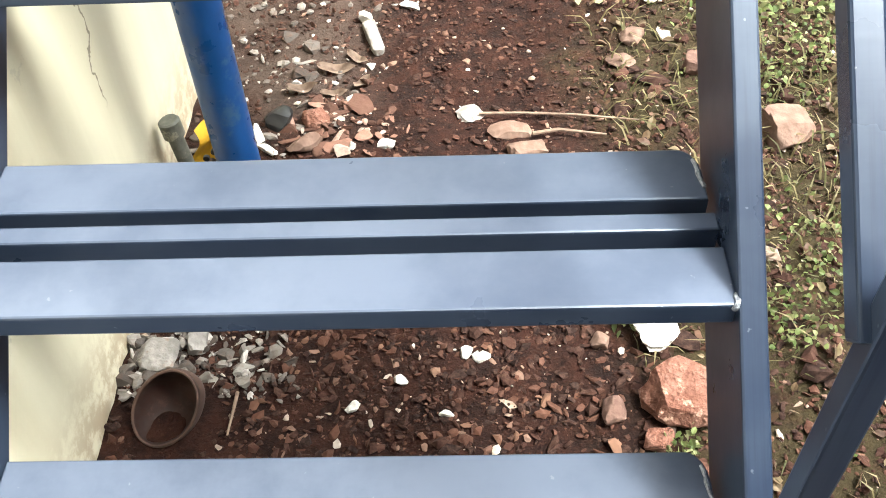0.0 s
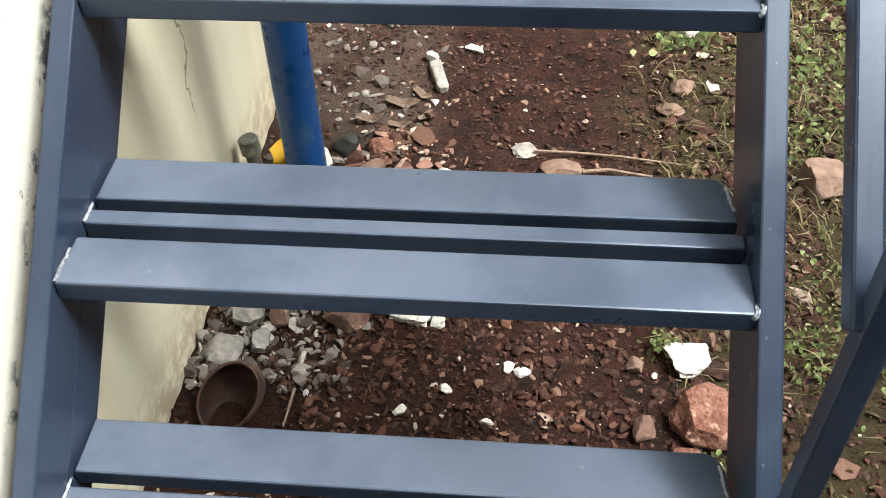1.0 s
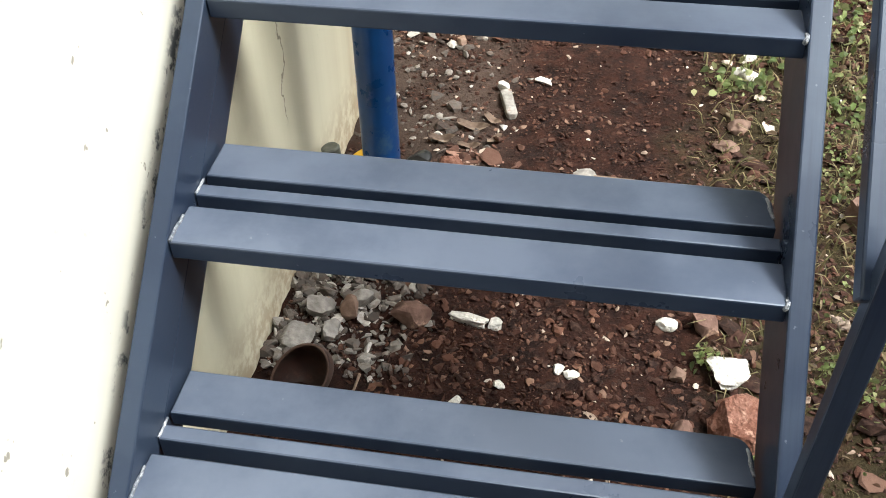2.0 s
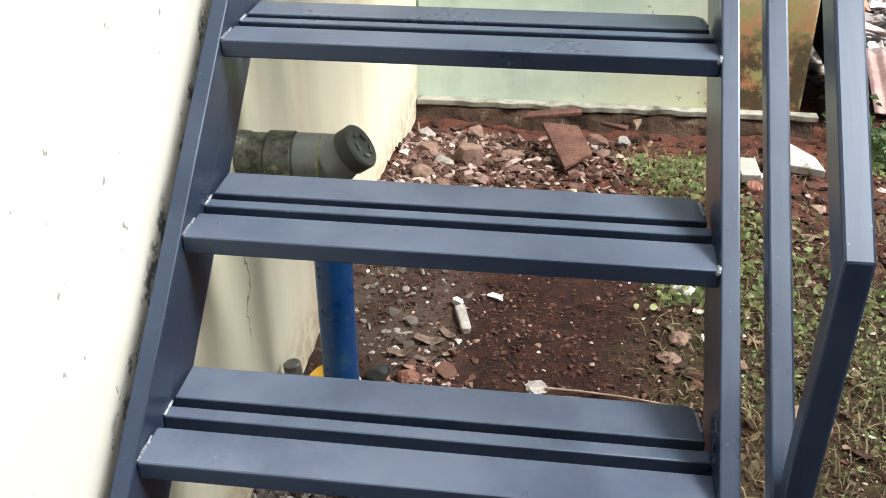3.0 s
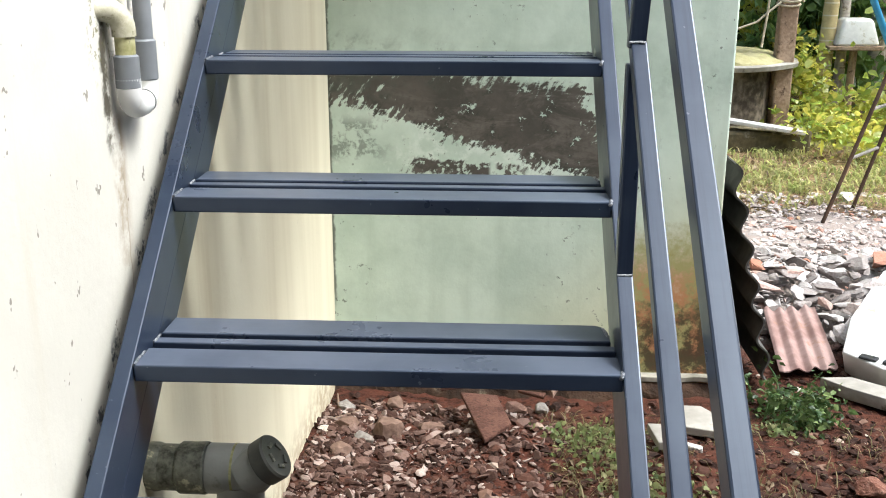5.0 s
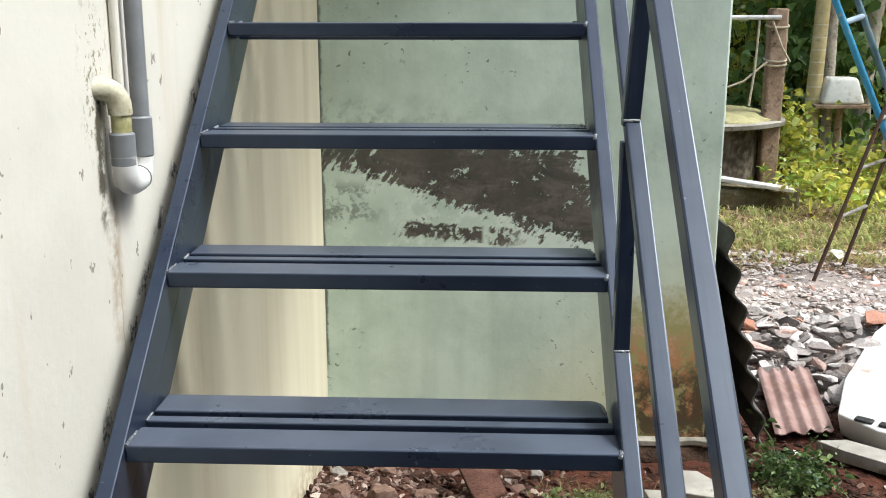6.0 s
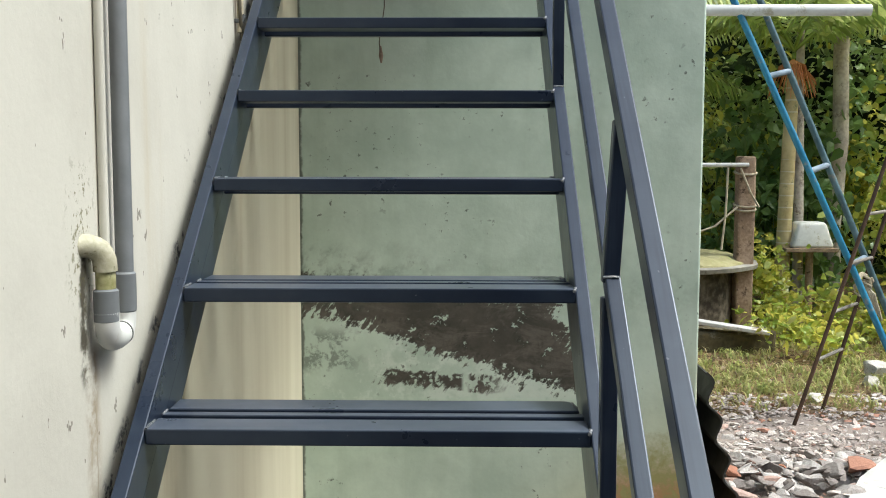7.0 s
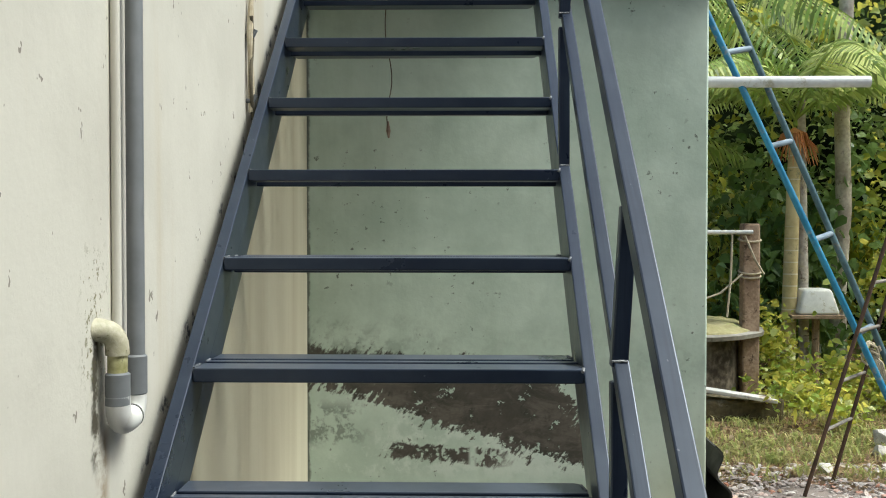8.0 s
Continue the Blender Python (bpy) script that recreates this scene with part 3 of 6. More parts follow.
def leaves(name, at, length, mat, width=0.45, droop=0.25, lift=0.6):
    """One mesh of leaves: each is a folded pair of halves with a tip; at (n, 3), length (n)."""
    n = len(at)
    a = rng.uniform(0, 2 * math.pi, n)
    e = rng.normal(lift * 0.6, 0.5, n)
    d = np.stack([np.cos(a) * np.cos(e), np.sin(a) * np.cos(e), np.sin(e)], -1)
    s = np.cross(d, rng.normal(size=(n, 3)))
    s /= np.linalg.norm(s, axis=1)[:, None] + 1e-9
    u = np.cross(s, d)
    L, W = length[:, None], (length * width)[:, None]
    drop = np.array([0, 0, -1.0])
    p = np.stack([at, at + d * L * 0.20 + s * W * 0.40 + u * L * 0.06, at + d * L * 0.58 + s * W * 0.42 + u * L * 0.05, at + d * L + drop * L * droop,
                  at + d * L * 0.58 - s * W * 0.42 + u * L * 0.05, at + d * L * 0.20 - s * W * 0.40 + u * L * 0.06, at + d * L * 0.45 + drop * L * droop * 0.15], 1)
    tri = np.array([[0, 1, 6], [1, 2, 6], [2, 3, 6], [3, 4, 6], [4, 5, 6], [5, 0, 6]])
    idx = (tri[None] + (np.arange(n) * 7)[:, None, None]).reshape(-1, 3)
    me = bpy.data.meshes.new(name)
    me.from_pydata(p.reshape(-1, 3).tolist(), [], idx.tolist())
    me.materials.append(mat)
    return me


def blades(name, at, length, mat, width=0.03, lean=0.5):
    """One mesh of grass blades, bent over; at (n, 3)."""
    n = len(at)
    a = rng.uniform(0, 2 * math.pi, n)
    d = np.stack([np.cos(a), np.sin(a), 0 * a], -1) * np.abs(rng.normal(lean, 0.3, n))[:, None]
    s = np.stack([-np.sin(a), np.cos(a), 0 * a], -1)
    up = np.array([0, 0, 1.0])
    L, W = length[:, None], (length * width)[:, None]
    p = np.stack([at - s * W, at + s * W, at + (up * 0.6 + d * 0.35) * L + s * W * 0.8, at + (up * 0.6 + d * 0.35) * L - s * W * 0.8, at + (up * 0.75 + d * 1.0) * L], 1)
    tri = np.array([[0, 1, 2], [0, 2, 3], [3, 2, 4]])
    idx = (tri[None] + (np.arange(n) * 5)[:, None, None]).reshape(-1, 3)
    me = bpy.data.meshes.new(name)
    me.from_pydata(p.reshape(-1, 3).tolist(), [], idx.tolist())
    me.materials.append(mat)
    return me


# ---- the ground: one sheet, finer near the stair ----
WALL_X, GREEN_Y = -0.5534, 3.237


def smooth(v, a, b):
    t = np.clip((v - a) / (b - a), 0, 1)
    return t * t * (3 - 2 * t)


def lumps(x, y):
    return (0.010 * np.sin(7.1 * x + 2.3 * y + 0.6) * np.sin(5.3 * y - 3.1 * x) + 0.006 * np.sin(17.0 * x + 9 * y) * np.sin(15.0 * y - 6.0 * x + 1.0)
            + 0.0035 * np.sin(41.0 * x - 23 * y) * np.sin(37.0 * y + 13.0 * x))


def ground_z(x, y):
    x, y = np.asarray(x, float), np.asarray(y, float)
    z = -0.035 - 0.075 * smooth(y, 2.55, 3.08) - 0.07 * smooth(y, 3.6, 6.2)
    z = z + 0.03 * np.exp(-(((x + 0.45) / 0.28) ** 2 + ((y - 2.55) / 0.45) ** 2))
    near = 1.0 - smooth(np.hypot(x - 0.3, y - 1.5), 6.0, 12.0)
    return z + lumps(x, y) * near


def sheet_axis(lo, hi, step, far):
    core = np.arange(lo, hi + 1e-6, step)
    out = hi + np.geomspace(step * 2, far, 26)
    back = lo - np.geomspace(step * 2, far, 26)
    return np.concatenate([back[::-1], core, out])


gx, gy = sheet_axis(-0.7, 2.4, 0.024, 400.0), sheet_axis(0.2, 4.6, 0.024, 400.0)
GX, GY = np.meshgrid(gx, gy, indexing="ij")
GZ = ground_z(GX, GY) + rng.normal(0, 0.0022, GX.shape) * (np.hypot(GX, GY - 1.5) < 4)
co = np.stack([GX, GY, GZ], -1).reshape(-1, 3)
ny = len(gy)
i0 = (np.arange(len(gx) - 1)[:, None] * ny + np.arange(ny - 1)[None]).ravel()
me = bpy.data.meshes.new("ground")
me.from_pydata(co.tolist(), [], np.stack([i0, i0 + ny, i0 + ny + 1, i0 + 1], -1).tolist())
me.materials.append(SOIL)
for f in me.polygons:
    f.use_smooth = True
ground = tagged(new("ground", me), "bare red laterite soil with moss and stone dust", "ground", kind="structure")
origin_of[ground] = Vector((0, 0, 0))

# ---- the cream house wall, with a window recess ----
WIN = (-0.15, 0.765, 1.122, 2.1)  # y from, y to, sill z, head z
bm = bmesh.new()
T = 0.22
for lo, hi in (((WALL_X - T, -6.0, -0.4), (WALL_X, WIN[0], 3.42)), ((WALL_X - T, WIN[1], -0.4), (WALL_X, GREEN_Y + 0.2, 3.42)),
               ((WALL_X - T, WIN[0], -0.4), (WALL_X, WIN[1], WIN[2])), ((WALL_X - T, WIN[0], WIN[3]), (WALL_X, WIN[1], 3.42))):
    box(bm, lo, hi)
bmesh.ops.remove_doubles(bm, verts=bm.verts, dist=0.0005)
solo("wall_west", bm, CREAM, "cream limewashed house wall with chips, run marks and dark paint smears", "wall", "structure")
bm = bmesh.new()
box(bm, (WALL_X - T - 0.05, WIN[0] - 0.1, WIN[2] - 0.1), (WALL_X - T, WIN[1] + 0.1, WIN[3] + 0.1))
solo("window_1", bm, CEMENT, "blocked window recess with a bare cement back", "window", "structure")

JAMB = simple("jamb_brown", (0.20, 0.155, 0.10), (0.31, 0.25, 0.17), 14.0, 0.9, 0.0, 0.5, 0.005, (0.12, 0.09, 0.06), 0.2)
bm = bmesh.new()
box(bm, (WALL_X - T + 0.004, WIN[1] - 0.004, WIN[2] + 0.004), (WALL_X - 0.006, WIN[1] + 0.006, WIN[3] - 0.004))
solo("trim", bm, JAMB, "thin brown lining on the window jamb", "jamb", "structure")

# ---- the pale green building at the end of the yard ----
GREEN_X = 0.897
bm = bmesh.new()
box(bm, (WALL_X - 0.2, GREEN_Y, -0.4), (GREEN_X, GREEN_Y + 3.2, 2.50), 0.008, seg=2)
solo("wall_north", bm, GREEN, "pale green plastered wall with a peeling black mould band", "wall", "structure")
bm = bmesh.new()
box(bm, (WALL_X + 0.004, GREEN_Y - 0.07, 2.50), (GREEN_X + 0.07, GREEN_Y + 3.3, 2.58), 0.01)
solo("roof_slab", bm, CEMENT, "grey cement roof slab overhanging the green wall", "roof", "structure")
bm = bmesh.new()
box(bm, (WALL_X + 0.004, GREEN_Y - 0.046, -0.046), (GREEN_X + 0.06, GREEN_Y - 0.002, -0.024), 0.003)
bmesh.ops.subdivide_edges(bm, edges=[e for e in bm.edges if e.calc_length() > 0.5], cuts=60)
for v in bm.verts:
    if v.co.y < GREEN_Y - 0.02:
        v.co.y += 0.016 * noise.noise(Vector((v.co.x * 14, 0, 0)))
        v.co.z += 0.006 * noise.noise(Vector((v.co.x * 11, 5, 0)))
solo("trim", bm, LEDGE, "pale cement ledge along the foot of the green wall", "ledge", "structure")
bm = bmesh.new()
bmesh.ops.create_grid(bm, x_segments=90, y_segments=8, size=0.5)
for v in bm.verts:
    x, h = WALL_X + (v.co.x + 0.5) * (GREEN_X + 0.05 - WALL_X), v.co.y + 0.5
    v.co = Vector((x, GREEN_Y - 0.040 - 0.05 * (1 - h) + 0.02 * noise.noise(Vector((x * 9, h * 2, 0))), -0.16 + h * 0.11))
solo("baseboard", bm, DARK_EARTH, "dark earth bank under the cement ledge", "bank", "structure")

# unseen dark walls added behind and beside the walk to cut light and reflections
DARK_BLOCKER = simple("dark_blocker", (0.022, 0.016, 0.012), (0.05, 0.038, 0.03), 8.0, 0.95)
bm = bmesh.new()
box(bm, (WALL_X - 0.2, -3.0, -0.4), (3.0, -2.8, 7.4), 0.01)
solo("unseen_wall_south", bm, DARK_BLOCKER, "unseen dark wall added behind the walk to block light", "wall", "structure")
bm = bmesh.new()
box(bm, (3.0, -3.0, -0.4), (3.2, 0.35, 4.2), 0.01)
solo("unseen_wall_east", bm, DARK_BLOCKER, "unseen dark wall added beside the walk to block light", "wall", "structure")

# ---- the steel stair ----
RUN, RISE, Y0, Z0 = 0.2393, 0.2, 0.0719, 0.125
SLOPE = RISE / RUN
XL, XR = -0.491, 0.243
STEPS = 12
UPV = Vector((0, -SLOPE, 1)).normalized()


def line_z(y, off=0.0):
    return Z0 + SLOPE * (y - Y0) + off


stair = thing("staircase", (0.0, Y0, -0.04), "dark slate-blue painted steel staircase with open treads and a railing", "staircase")
low_y, top_y = Y0 - 0.19, Y0 + STEPS * RUN + 0.02


def stringer_tube(x, depth0, depth1, w, name):
    bm = bmesh.new()
    mid = -(depth0 + depth1) / 2
    a = Vector((x, low_y, line_z(low_y))) + UPV * mid
    b = Vector((x, top_y, line_z(top_y))) + UPV * mid
    bar(bm, a, b, w, depth1 - depth0, UPV, 0.0028)
    return part(name, bm, STEEL, stair)


for s in (-1, 1):
    x = XL - 0.014 if s < 0 else XR + 0.0125
    stringer_tube(x, 0.0, 0.076, 0.026, "stringer_front_tube")
    stringer_tube(x + s * 0.003, 0.080, 0.150, 0.026, "stringer_back_tube")

DEPTHS = ((0.0, 0.0715, "tread"), (0.0925, 0.1165, "middle_bar"), (0.1345, 0.207, "back_bar"))
tread_meshes = []
for lo, hi, n in DEPTHS:
    bm = bmesh.new()
    if n == "back_bar":
        # its right end is notched round the stringer by a rounded corner
        ring = [(XL, lo), (XR - 0.004, lo), (XR - 0.004, hi - 0.034)] + [(XR - 0.004 - 0.022 * (1 - math.cos(a)), hi - 0.034 + 0.034 * math.sin(a)) for a in [0.2 * i * math.pi / 2 for i in range(1, 6)]] + [(XL, hi)]
        top = [bm.verts.new((px, py, 0.0)) for px, py in ring]
        bot = [bm.verts.new((px, py, -0.025)) for px, py in ring]
        bm.faces.new(top)
        bm.faces.new(bot[::-1])
        for i in range(len(ring)):
            j = (i + 1) % len(ring)
            bm.faces.new((top[j], top[i], bot[i], bot[j]))
        bmesh.ops.recalc_face_normals(bm, faces=bm.faces)
        bmesh.ops.bevel(bm, geom=[e for e in bm.edges if abs(e.verts[0].co.z - e.verts[1].co.z) < 1e-6], offset=0.0025, segments=2, affect="EDGES", profile=0.5)
    else:
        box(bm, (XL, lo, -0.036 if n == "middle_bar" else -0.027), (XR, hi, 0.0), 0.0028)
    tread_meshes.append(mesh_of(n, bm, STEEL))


def bead_mesh(points, r):
    bm = bmesh.new()
    pts, n = [], max(6, int(sum((Vector(b) - Vector(a)).length for a, b in zip(points, points[1:])) / 0.006))
    for i in range(n + 1):
        u = i / n * (len(points) - 1)
        j = min(int(u), len(points) - 2)
        p = Vector(points[j]).lerp(Vector(points[j + 1]), u - j)
        pts.append(p + Vector((noise.noise(p * 300), noise.noise(p * 300 + Vector((9, 0, 0))), noise.noise(p * 300 + Vector((0, 9, 0))))) * 0.0012)
    rod(bm, pts, [r * (0.7 + 0.7 * abs(noise.noise(p * 170))) for p in pts], 7)
    return mesh_of("weld_bead", bm, WELD)


bead_left = bead_mesh([(XL + 0.001, 0.002, 0.0), (XL + 0.001, 0.05, 0.002)], 0.0026)
bead_left_back = bead_mesh([(XL + 0.001, 0.095, 0.0), (XL + 0.001, 0.125, 0.001)], 0.0022)
bead_right = bead_mesh([(XR - 0.004, 0.0, -0.006), (XR - 0.001, 0.0, 0.001), (XR - 0.001, 0.012, 0.001)], 0.0034)
bead_right_back = bead_mesh([(XR - 0.006, 0.150, 0.001), (XR - 0.012, 0.190, 0.001)], 0.0024)
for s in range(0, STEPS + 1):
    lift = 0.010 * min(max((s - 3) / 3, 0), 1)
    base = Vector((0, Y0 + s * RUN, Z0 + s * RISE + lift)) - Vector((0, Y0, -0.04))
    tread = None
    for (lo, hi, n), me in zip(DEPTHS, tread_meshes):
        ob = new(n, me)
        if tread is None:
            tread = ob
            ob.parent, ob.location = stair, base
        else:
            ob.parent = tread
    for me in (bead_left, bead_left_back, bead_right, bead_right_back):
        ob = new("weld_bead", me)
        ob.parent = tread
        tagged(ob, "bright grey weld bead")

# railing: newel, posts in two lengths, middle rail, handrail
HX, MX = 0.2665, 0.2545
HAND, MID = 0.635, 0.358
PW = 0.026
newel_y = 0.357
bm = bmesh.new()
a = Vector((HX, newel_y, line_z(newel_y, HAND))) - UPV * 0.019
b = Vector((HX + 0.01, top_y, line_z(top_y, HAND))) - UPV * 0.019
bar(bm, a, b, PW, 0.038, UPV, 0.0028)
part("handrail", bm, STEEL, stair)
bm = bmesh.new()
a = Vector((MX, newel_y + 0.004, line_z(newel_y + 0.004, MID))) - UPV * 0.013
b = Vector((MX + 0.01, top_y, line_z(top_y, MID))) - UPV * 0.013
bar(bm, a, b, 0.024, 0.026, UPV, 0.0028)
part("middle_rail", bm, STEEL, stair)


def post(name, x0, y, z0, x1, z1):
    bm = bmesh.new()
    bar(bm, (x0, y + 0.013, z0), (x1, y + 0.013, z1), 0.026, 0.024, (0, -1, 0), 0.0028)
    return part(name, bm, STEEL, stair)


post("newel_post", XR + 0.016, newel_y, line_z(newel_y) - 0.02, HX, line_z(newel_y, HAND) + 0.002)
for y in (1.165, 2.01, 2.85):
    post("lower_baluster", XR + 0.0125, y, line_z(y) - 0.01, MX, line_z(y, MID) - 0.03)
    post("upper_baluster", MX, y, line_z(y, MID) - 0.008, HX + 0.002, line_z(y, HAND) - 0.04)
    for zz, xx in ((line_z(y) + 0.001, XR + 0.0125), (line_z(y, MID) + 0.002, MX)):
        me = bead_mesh([(xx - 0.012, y, zz), (xx + 0.012, y, zz)], 0.0022)
        ob = part("weld_bead", me, WELD, stair, "bright grey weld bead")

# ---- drain pipe with its branch fitting under the stair ----
drain = thing("drain_pipe", (-0.395, 1.23, -0.04), "blue upright waste pipe under a grey stained branch fitting", "pipe")
bm = bmesh.new()
rod(bm, [(-0.395, 1.23, -0.08), (-0.396, 1.23, 0.3), (-0.395, 1.23, 0.62)], 0.0365, 40)
part("upright_pipe", bm, BLUE_PIPE, drain, "deep blue plastic pipe with scuffs")
FY, FZ = 1.225, 0.648
bm = bmesh.new()
rod(bm, [(WALL_X - 0.02, FY, FZ + 0.002), (-0.543, FY, FZ + 0.001), (-0.540, FY, FZ), (-0.534, FY, FZ), (-0.531, FY, FZ), (-0.502, FY, FZ), (-0.495, FY, FZ)], [0.043, 0.043, 0.0435, 0.0425, 0.041, 0.041, 0.030], 40)
part("wall_stub", bm, STAINED_PVC, drain, "mossy stained pipe stub entering the wall")
bm = bmesh.new()
rod(bm, [(-0.500, FY, FZ), (-0.496, FY, FZ), (-0.452, FY, FZ), (-0.449, FY, FZ), (-0.449, FY, FZ)], [0.043, 0.046, 0.0465, 0.045, 0.03], 40)
part("socket", bm, STAINED_PVC, drain, "dark stained socket with pale blotches")
bm = bmesh.new()
rod(bm, [(-0.449, FY, FZ), (-0.446, FY, FZ), (-0.36, FY, FZ), (-0.345, FY, FZ - 0.004), (-0.333, FY, FZ - 0.014)], [0.042, 0.0445, 0.0445, 0.043, 0.034], 40)
rod(bm, [(-0.394, FY, FZ - 0.02), (-0.395, FY, FZ - 0.075), (-0.395, FY, FZ - 0.078)], [0.042, 0.042, 0.038], 40)
part("branch_body", bm, BRANCH_PVC, drain, "lighter grey plastic branch body")
cap_dir = Vector((0.80, -0.04, 0.56)).normalized()
cap_at = Vector((-0.371, FY - 0.016, FZ + 0.004))
bm = bmesh.new()
rod(bm, [cap_at - cap_dir * 0.01, cap_at + cap_dir * 0.03], [0.0385, 0.0385], 40)
part("neck", bm, BRANCH_PVC, drain)
bm = bmesh.new()
rod(bm, [cap_at + cap_dir * q for q in (0.028, 0.030, 0.056, 0.060)], [0.038, 0.0415, 0.042, 0.039], 40)
cap = part("cleanout_cap", bm, DARK_PVC, drain, "dark screw cap with raised lugs")
for i in range(5):
    m = axis_matrix(cap_at + cap_dir * 0.0595, cap_at + cap_dir * 0.08, (0, 0, 1))
    a = i * 2 * math.pi / 5
    bm = bmesh.new()
    box(bm, (-0.008, 0, -0.0035), (0.008, 0.004, 0.0035), 0.001, m @ Matrix.Rotation(a, 4, "Y") @ Matrix.Translation((0, 0, 0.021)))
    part("lug", bm, GREY_PVC, cap)
bm = bmesh.new()
rod(bm, [(-0.402, FY, FZ), (-0.398, FY, FZ)], 0.0452, 40)
part("chalk_ring", bm, OLD_PVC, drain, "pale ring round the branch")

# short capped stub and a yellow plastic scrap beside the pipe
stub = thing("capped_stub", (-0.52, 1.30, -0.04), "short grey pipe stub with a cap, leaning on the wall", "pipe")
bm = bmesh.new()
rod(bm, [(-0.500, 1.285, -0.06), (-0.520, 1.298, 0.098)], 0.014, 20)
part("stub_pipe", bm, GREY_PVC, stub)
bm = bmesh.new()
rod(bm, [(-0.5185, 1.297, 0.085), (-0.519, 1.2975, 0.088), (-0.5225, 1.300, 0.118), (-0.523, 1.300, 0.121)], [0.017, 0.0195, 0.0195, 0.016], 20)
part("stub_cap", bm, GREY_PVC, stub)
scrap = thing("plastic_scrap", (-0.46, 1.335, -0.04), "torn yellow plastic scrap with dark holes by the pipe", "litter")
bm = bmesh.new()
bmesh.ops.create_grid(bm, x_segments=14, y_segments=14, size=0.5)
for v in bm.verts:
    u, w = v.co.x, v.co.y
    v.co = Vector((-0.465 + 0.075 * u + 0.015 * math.sin(5 * w), 1.325 + 0.03 * math.cos(3.2 * u) + 0.01 * noise.noise(Vector((u * 3, w * 3, 1))), 0.02 + 0.13 * w * (0.7 + 0.3 * math.cos(2.5 * u))))
bmesh.ops.solidify(bm, geom=bm.faces, thickness=0.002)
part("sheet", bm, YELLOW, scrap)
for px, pz in ((-0.475, 0.03), (-0.462, 0.012), (-0.458, 0.045)):
    bm = bmesh.new()
    rod(bm, [(px, 1.296, pz), (px, 1.302, pz)], 0.006, 12)
    part("dark_mark", bm, BLACK, scrap, "black spot")

# ---- pipes on the cream wall ----
riser = thing("wall_pipe", (-0.53, 1.24, 1.27), "grey and white plastic waste pipe with elbows, fixed to the wall", "pipe")
PX = WALL_X + 0.026
RY, CY = 1.300, 1.212
bm = bmesh.new()
rod(bm, [(PX, RY, 1.36), (PX, RY, 3.1)], 0.0145, 28)
part("riser", bm, GREY_PVC_CLEAN, riser)
bm = bmesh.new()
rod(bm, [(PX, RY, 1.322), (PX, RY, 1.325), (PX, RY, 1.386), (PX, RY, 1.389)], [0.016, 0.018, 0.018, 0.015], 28)
part("riser_socket", bm, GREY_PVC_CLEAN, riser)
bm = bmesh.new()
rod(bm, bend((PX, RY, 1.33), (PX, RY, 1.291), (PX, 1.272, 1.290), 0.026), 0.0165, 28)
part("lower_elbow", bm, WHITE_PVC, riser, "white plastic elbow")
bm = bmesh.new()
rod(bm, [(PX, 1.286, 1.291), (PX, 1.283, 1.291), (PX, 1.266, 1.290), (PX, 1.263, 1.290)], [0.016, 0.0195, 0.0195, 0.016], 28)
part("elbow_collar", bm, WHITE_PVC, riser)
bm = bmesh.new()
rod(bm, [(PX, 1.2775, 1.291), (PX, 1.2725, 1.291)], 0.0199, 28)
part("joint_ring", bm, DARK_PVC, riser, "dark glue ring at the elbow joint")
bm = bmesh.new()
rod(bm, bend((PX, 1.268, 1.289), (PX, CY + 0.003, 1.286), (PX, CY, 1.335), 0.034), 0.0195, 28)
part("return_elbow", bm, WHITE_PVC, riser, "white plastic elbow")
bm = bmesh.new()
rod(bm, [(PX, CY, 1.318), (PX, CY, 1.321), (PX, CY, 1.369), (PX, CY, 1.372)], [0.016, 0.0195, 0.0195, 0.016], 28)
part("coupling", bm, GREY_PVC_CLEAN, riser)
bm = bmesh.new()
rod(bm, [(PX, CY, 1.372), (PX, CY, 1.404)], 0.0155, 28)
part("nipple", bm, OLD_PVC, riser, "yellowed pipe end")
bm = bmesh.new()
rod(bm, bend((PX, CY, 1.400), (PX, CY - 0.002, 1.440), (WALL_X - 0.03, 1.172, 1.442), 0.032), 0.0185, 28)
part("upper_elbow", bm, CREAM_PVC, riser, "stained cream elbow entering the wall")
bm = bmesh.new()
rod(bm, [(WALL_X + 0.008, 1.262, 1.36), (WALL_X + 0.008, 1.262, 3.1)], 0.008, 14)
conduit = thing("conduit", (WALL_X + 0.008, 1.262, 1.36), "thin cream conduit clipped to the wall beside the pipe", "conduit")
part("tube", bm, CREAM, conduit)

# string hanging on a nail by the wall, and one in front of the green wall
cord = thing("cord", (WALL_X + 0.01, 2.26, 1.9), "old knotted cord hanging from hooks on the wall", "cord")
bm = bmesh.new()
rod(bm, [(WALL_X + 0.012, 2.25 + 0.01 * math.sin(i * 1.3), 1.90 + 0.05 * i) for i in range(16)], [0.006 + 0.003 * abs(math.sin(i * 2.1)) for i in range(16)], 8)
part("strand", bm, ROPE, cord)
bm = bmesh.new()
rod(bm, [(WALL_X + 0.016, 2.245 + 0.012 * math.cos(i * 0.9), 1.88 + 0.03 * i) for i in range(10)], 0.005, 8)
part("loop", bm, CORD, cord)
for zz in (2.10, 1.93):
    bm = bmesh.new()
    rod(bm, [(WALL_X - 0.01, 2.25, zz), (WALL_X + 0.02, 2.25, zz), (WALL_X + 0.026, 2.25, zz + 0.015)], 0.006, 10)
    part("hook", bm, GREY_PVC_CLEAN, cord)
